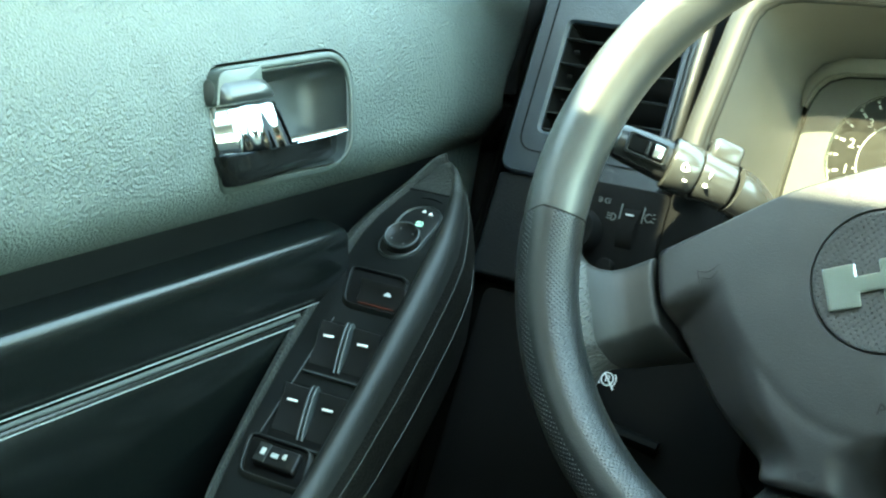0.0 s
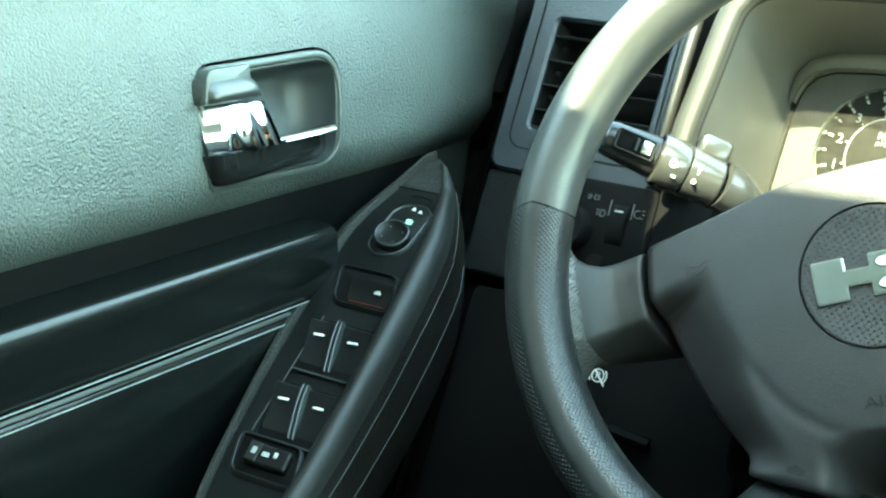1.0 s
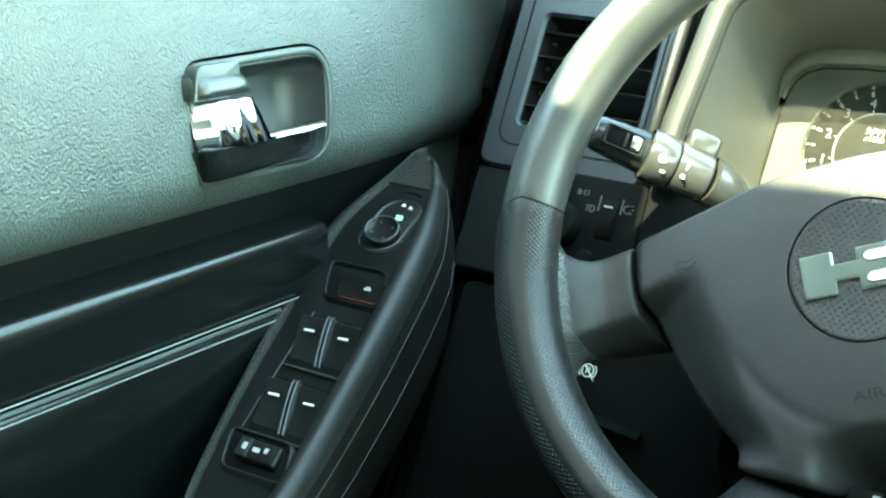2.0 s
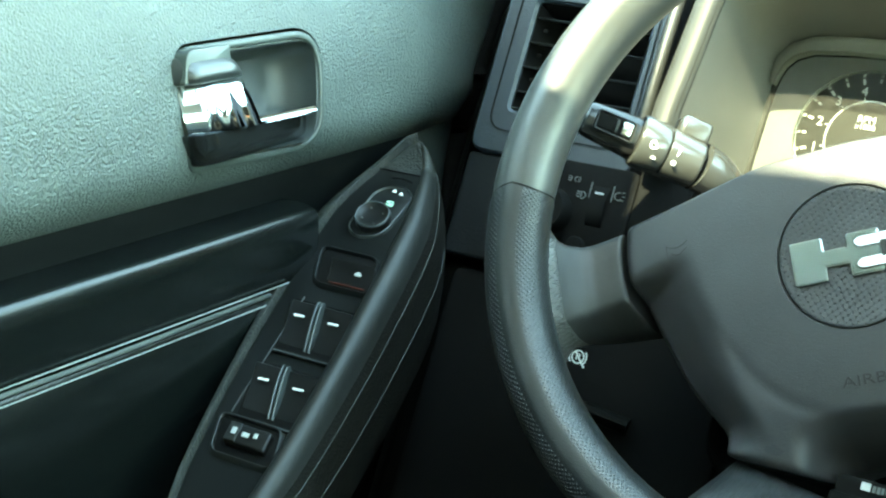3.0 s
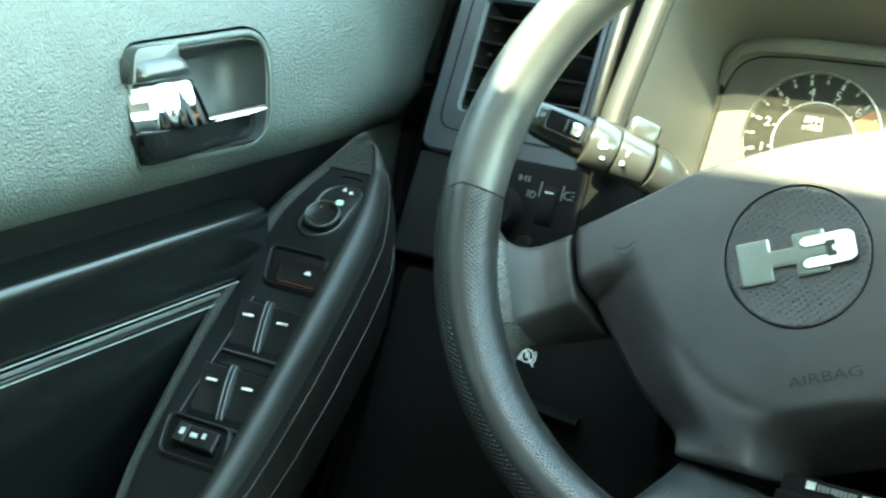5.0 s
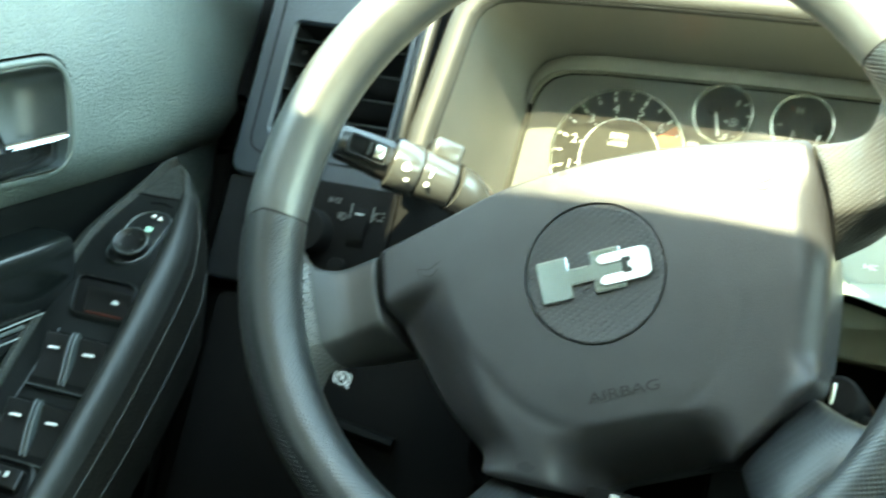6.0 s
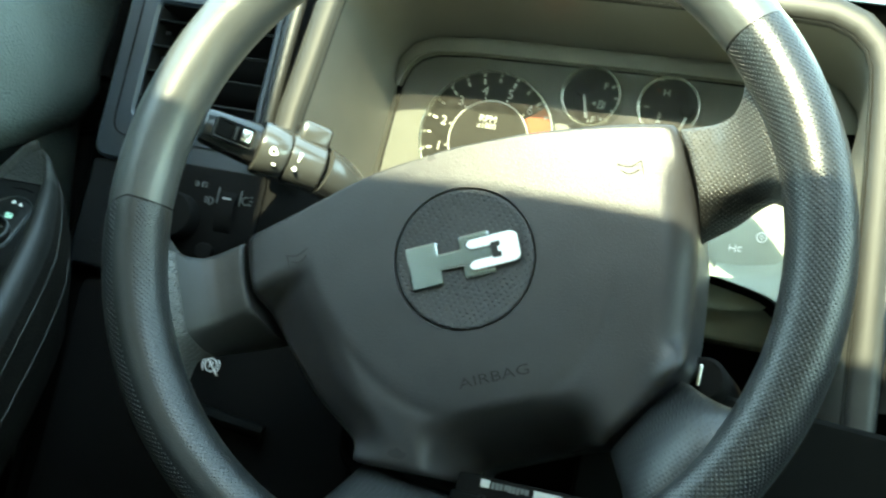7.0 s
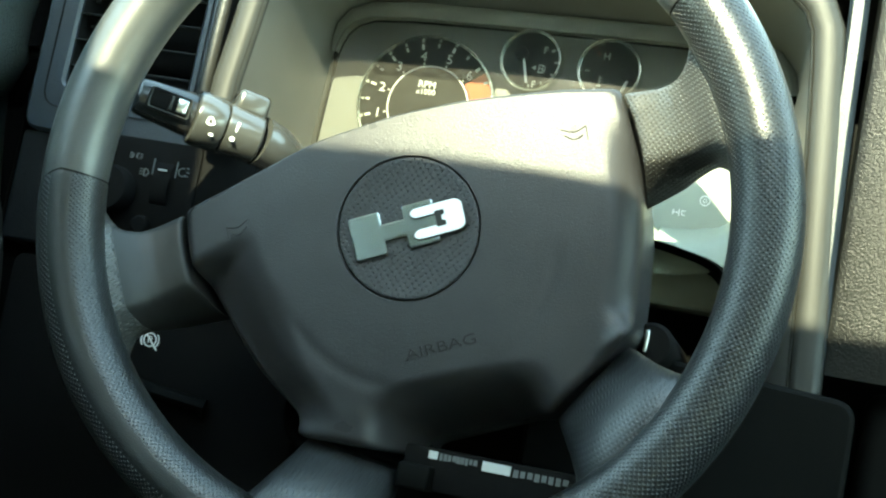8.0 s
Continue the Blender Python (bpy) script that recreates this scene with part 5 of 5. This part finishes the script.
part("spoke", lower_spoke(-1, -0.0122, -0.0045), M_SPOKE_LOW, wheel, "pitted lower spoke, its shade put into the colour", WHEEL, 60)
part("spoke", lower_spoke(1, -0.0014, 0.0014), M_SPOKE_LOW, wheel, "pitted lower spoke, its shade put into the colour", WHEEL, 60)

PAD = [(0.0460, -0.1060), (0.0685, -0.0930), (0.0940, -0.0778), (0.0966, -0.0742), (0.0985, -0.0660), (0.1040, -0.0520), (0.1140, -0.0225), (0.1190, 0.0080), (0.1190, 0.0435), (0.0900, 0.0505), (0.0450, 0.0575), (0.0050, 0.0600), (-0.0400, 0.0580), (-0.0850, 0.0485), (-0.1165, 0.0428), (-0.1188, 0.0250), (-0.1185, 0.0080), (-0.1105, -0.0160), (-0.1005, -0.0450), (-0.0815, -0.0770), (-0.0822, -0.0860), (-0.0565, -0.0972), (-0.0305, -0.1078), (-0.0240, -0.1010), (0.0360, -0.1015)]
pad_line = even(rounded(PAD, [0.003, 0.006, 0.003, 0.002, 0.008, 0.008, 0.01, 0.01, 0.004, 0.01, 0.01, 0.01, 0.01, 0.01, 0.0032, 0.006, 0.006, 0.008, 0.01, 0.006, 0.003, 0.008, 0.003, 0.006, 0.006], 5), 240)


def pad_y(x, z):
    """The pad's crown: flat round the badge, falling away to its edge, with hollow flanks and a scoop between the lower arms."""
    r = math.hypot(x / 0.12, z / 0.10)
    y = 0.0115 * max(0, r - 0.30) ** 1.7
    side = sum(pad_side(z + d) for d in (-0.016, -0.012, -0.008, -0.004, 0.0, 0.004, 0.008, 0.012, 0.016)) / 9
    flank = ease(abs(x), side - 0.040 + 0.012 * ease(-z, 0.02, 0.06), side + 0.004) * ease(0.022 - z - 0.28 * (abs(x) - 0.118), 0.008, 0.020) * (1 - ease(-z, 0.070, 0.092))
    y += (0.021 if x < 0 else 0.0) * flank
    y += 0.0007 * math.exp(-((math.hypot(x, z + 0.008) - 0.073) / 0.0035) ** 2) * ease(-z, 0.02, 0.04)
    scoop = ease(-z, 0.074 + 0.06 * max(0.0, x), 0.106) * ease(x, -0.047, -0.018) * (1 - ease(x, 0.018, 0.056))
    y -= 0.0105 * math.exp(-((x - 0.096) ** 2 + (z + 0.082) ** 2) / 0.0125 ** 2)
    return y + 0.050 * scoop


hole_r = 0.0374
rows = []
for k in range(47):
    t = k / 46
    ring = []
    for p in pad_line:
        r = (p.normalized() * hole_r).lerp(p, t)
        lift = 0.0 if t < 0.95 else 0.0030 * ((t - 0.95) / 0.05) ** 2.2
        if t > 0.78 and r.x > 0.04:
            lift += 0.0125 * ((t - 0.78) / 0.22) ** 2.2 * ease(r.x, 0.04, 0.09) * (1 - ease(r.y, 0.0, 0.03)) * ease(r.y, -0.082, -0.060)
        ring.append((r.x, pad_y(r.x, r.y) + lift, r.y))
    rows.append(ring)
edge_ring = rows[-1]
first = [(p[0] * 0.995, p[1] + 0.0016, p[2] * 0.995) for p in rows[0]]
rows = [[(p[0], p[1] + 0.003, p[2]) for p in first], first] + rows
rows.append([(p[0] * 1.004, p[1] + 0.004, p[2] * 1.004) for p in edge_ring])
rows.append([(p[0], 0.085, p[2]) for p in edge_ring])
pad = part("airbag_pad", loft(rows), M_PAD, wheel, "fine-grained dark grey airbag cover", WHEEL, 60)
part("hub_plate", slab([p * 0.97 for p in pad_line], 0.0680, 0.078, 0.002), M_VOID, wheel, "", WHEEL)
roundel = part("roundel", loft([[(p.x, y, p.y) for p in ellipse(0, 0, r, None, 72)] for r, y in ((0.0366, 0.004), (0.0362, 0.0008), (0.0354, 0.0004), (0.0345, 0.0006), (0.02, 0.0006), (0.002, 0.0006))], True, False, True), M_ROUNDEL, wheel, "round dark badge field with fine pits", WHEEL, 40)
part("groove", arc_band(0, 0, 0.0361, 0.0376, 0, 360, 0.0026, 0.004, 72), M_VOID, wheel, "", WHEEL)
ART = WHEEL @ pose(-0.0015, 0, 0.0002)


def badge_shape(points, front, r=0.0006):
    return slab(rounded(points, r, 3), front, 0.0010, 0.0003)


E_LINE = [(-0.0275, -0.0105), (-0.0120, -0.0105), (-0.0120, -0.0035), (0.0010, -0.0035), (0.0010, -0.0105), (0.0160, -0.0105), (0.0160, 0.0105), (0.0010, 0.0105), (0.0010, 0.0040), (-0.0120, 0.0040), (-0.0120, 0.0110), (-0.0275, 0.0110)]
emblem = part("emblem", badge_shape(E_LINE, -0.0012), M_BADGE, wheel, "brushed chrome block-shaped emblem", ART, 12)
part("emblem_edge", slab(inset(rounded(E_LINE, 0.0006, 3), -0.0007), -0.0009, 0.0010, 0.0003), M_CHROME, emblem, "bright bevelled edge", ART, 12)
P_LINE = [(0.0060, -0.0080), (0.0280, -0.0080), (0.0310, -0.0060), (0.0310, 0.0060), (0.0280, 0.0080), (0.0060, 0.0080), (0.0035, 0.0058), (0.0060, 0.0030), (0.0190, 0.0030), (0.0190, -0.0030), (0.0060, -0.0030), (0.0035, -0.0058)]
part("emblem_outline", slab(inset(rounded(P_LINE, 0.0022, 5), -0.0006), -0.0016, -0.0006, 0.0002), M_PULL, emblem, "dark outline", ART, 12)
part("emblem_plate", slab(rounded(P_LINE, 0.0022, 5), -0.0022, -0.0006, 0.00025), M_ENAMEL, emblem, "bright plate with a slot", ART, 12)
part("emblem_slot", slab(rounded([(0.0165, -0.0042), (0.0215, -0.0042), (0.0215, -0.0014), (0.0198, -0.0014), (0.0198, 0.0014), (0.0215, 0.0014), (0.0215, 0.0042), (0.0165, 0.0042)], 0.0006, 2), -0.0024, -0.0006, 0.0002), M_PULL, emblem, "", ART, 12)
word = letters("AIRBAG", 0.0088, 0.0004)
for v in word.verts:
    x, z = v.co.x * 1.22 + 0.0030, v.co.z * 0.85 - 0.0625
    v.co = (x, pad_y(x, z) + v.co.y - 0.0001, z)
part("airbag_text", word, M_RUBBER, pad, "embossed dark writing", WHEEL)


def horn_icon(cx, cz, way):
    """A small moulded horn mark: a bar and two flared lines; way tells on which side its bar stands."""
    for line in ([(-0.0062, 0.0030), (0, 0.0014), (0.0062, 0.0042)], [(-0.0040, -0.0012), (0.0005, -0.0024), (0.0052, 0.0006)], [(-0.0062, 0.0034), (-0.0060, 0.0), (-0.0058, -0.0040)]):
        pts = curve_points([(cx + way * x, pad_y(cx + way * x, cz + z) - 0.0001, cz + z) for x, z in line], 5)
        part("horn_icon", tube(pts, 0.0003, 6), M_RUBBER, pad, "moulded horn mark", WHEEL)


horn_icon(-0.0885, 0.0230, 1)
horn_icon(0.0920, 0.0248, -1)
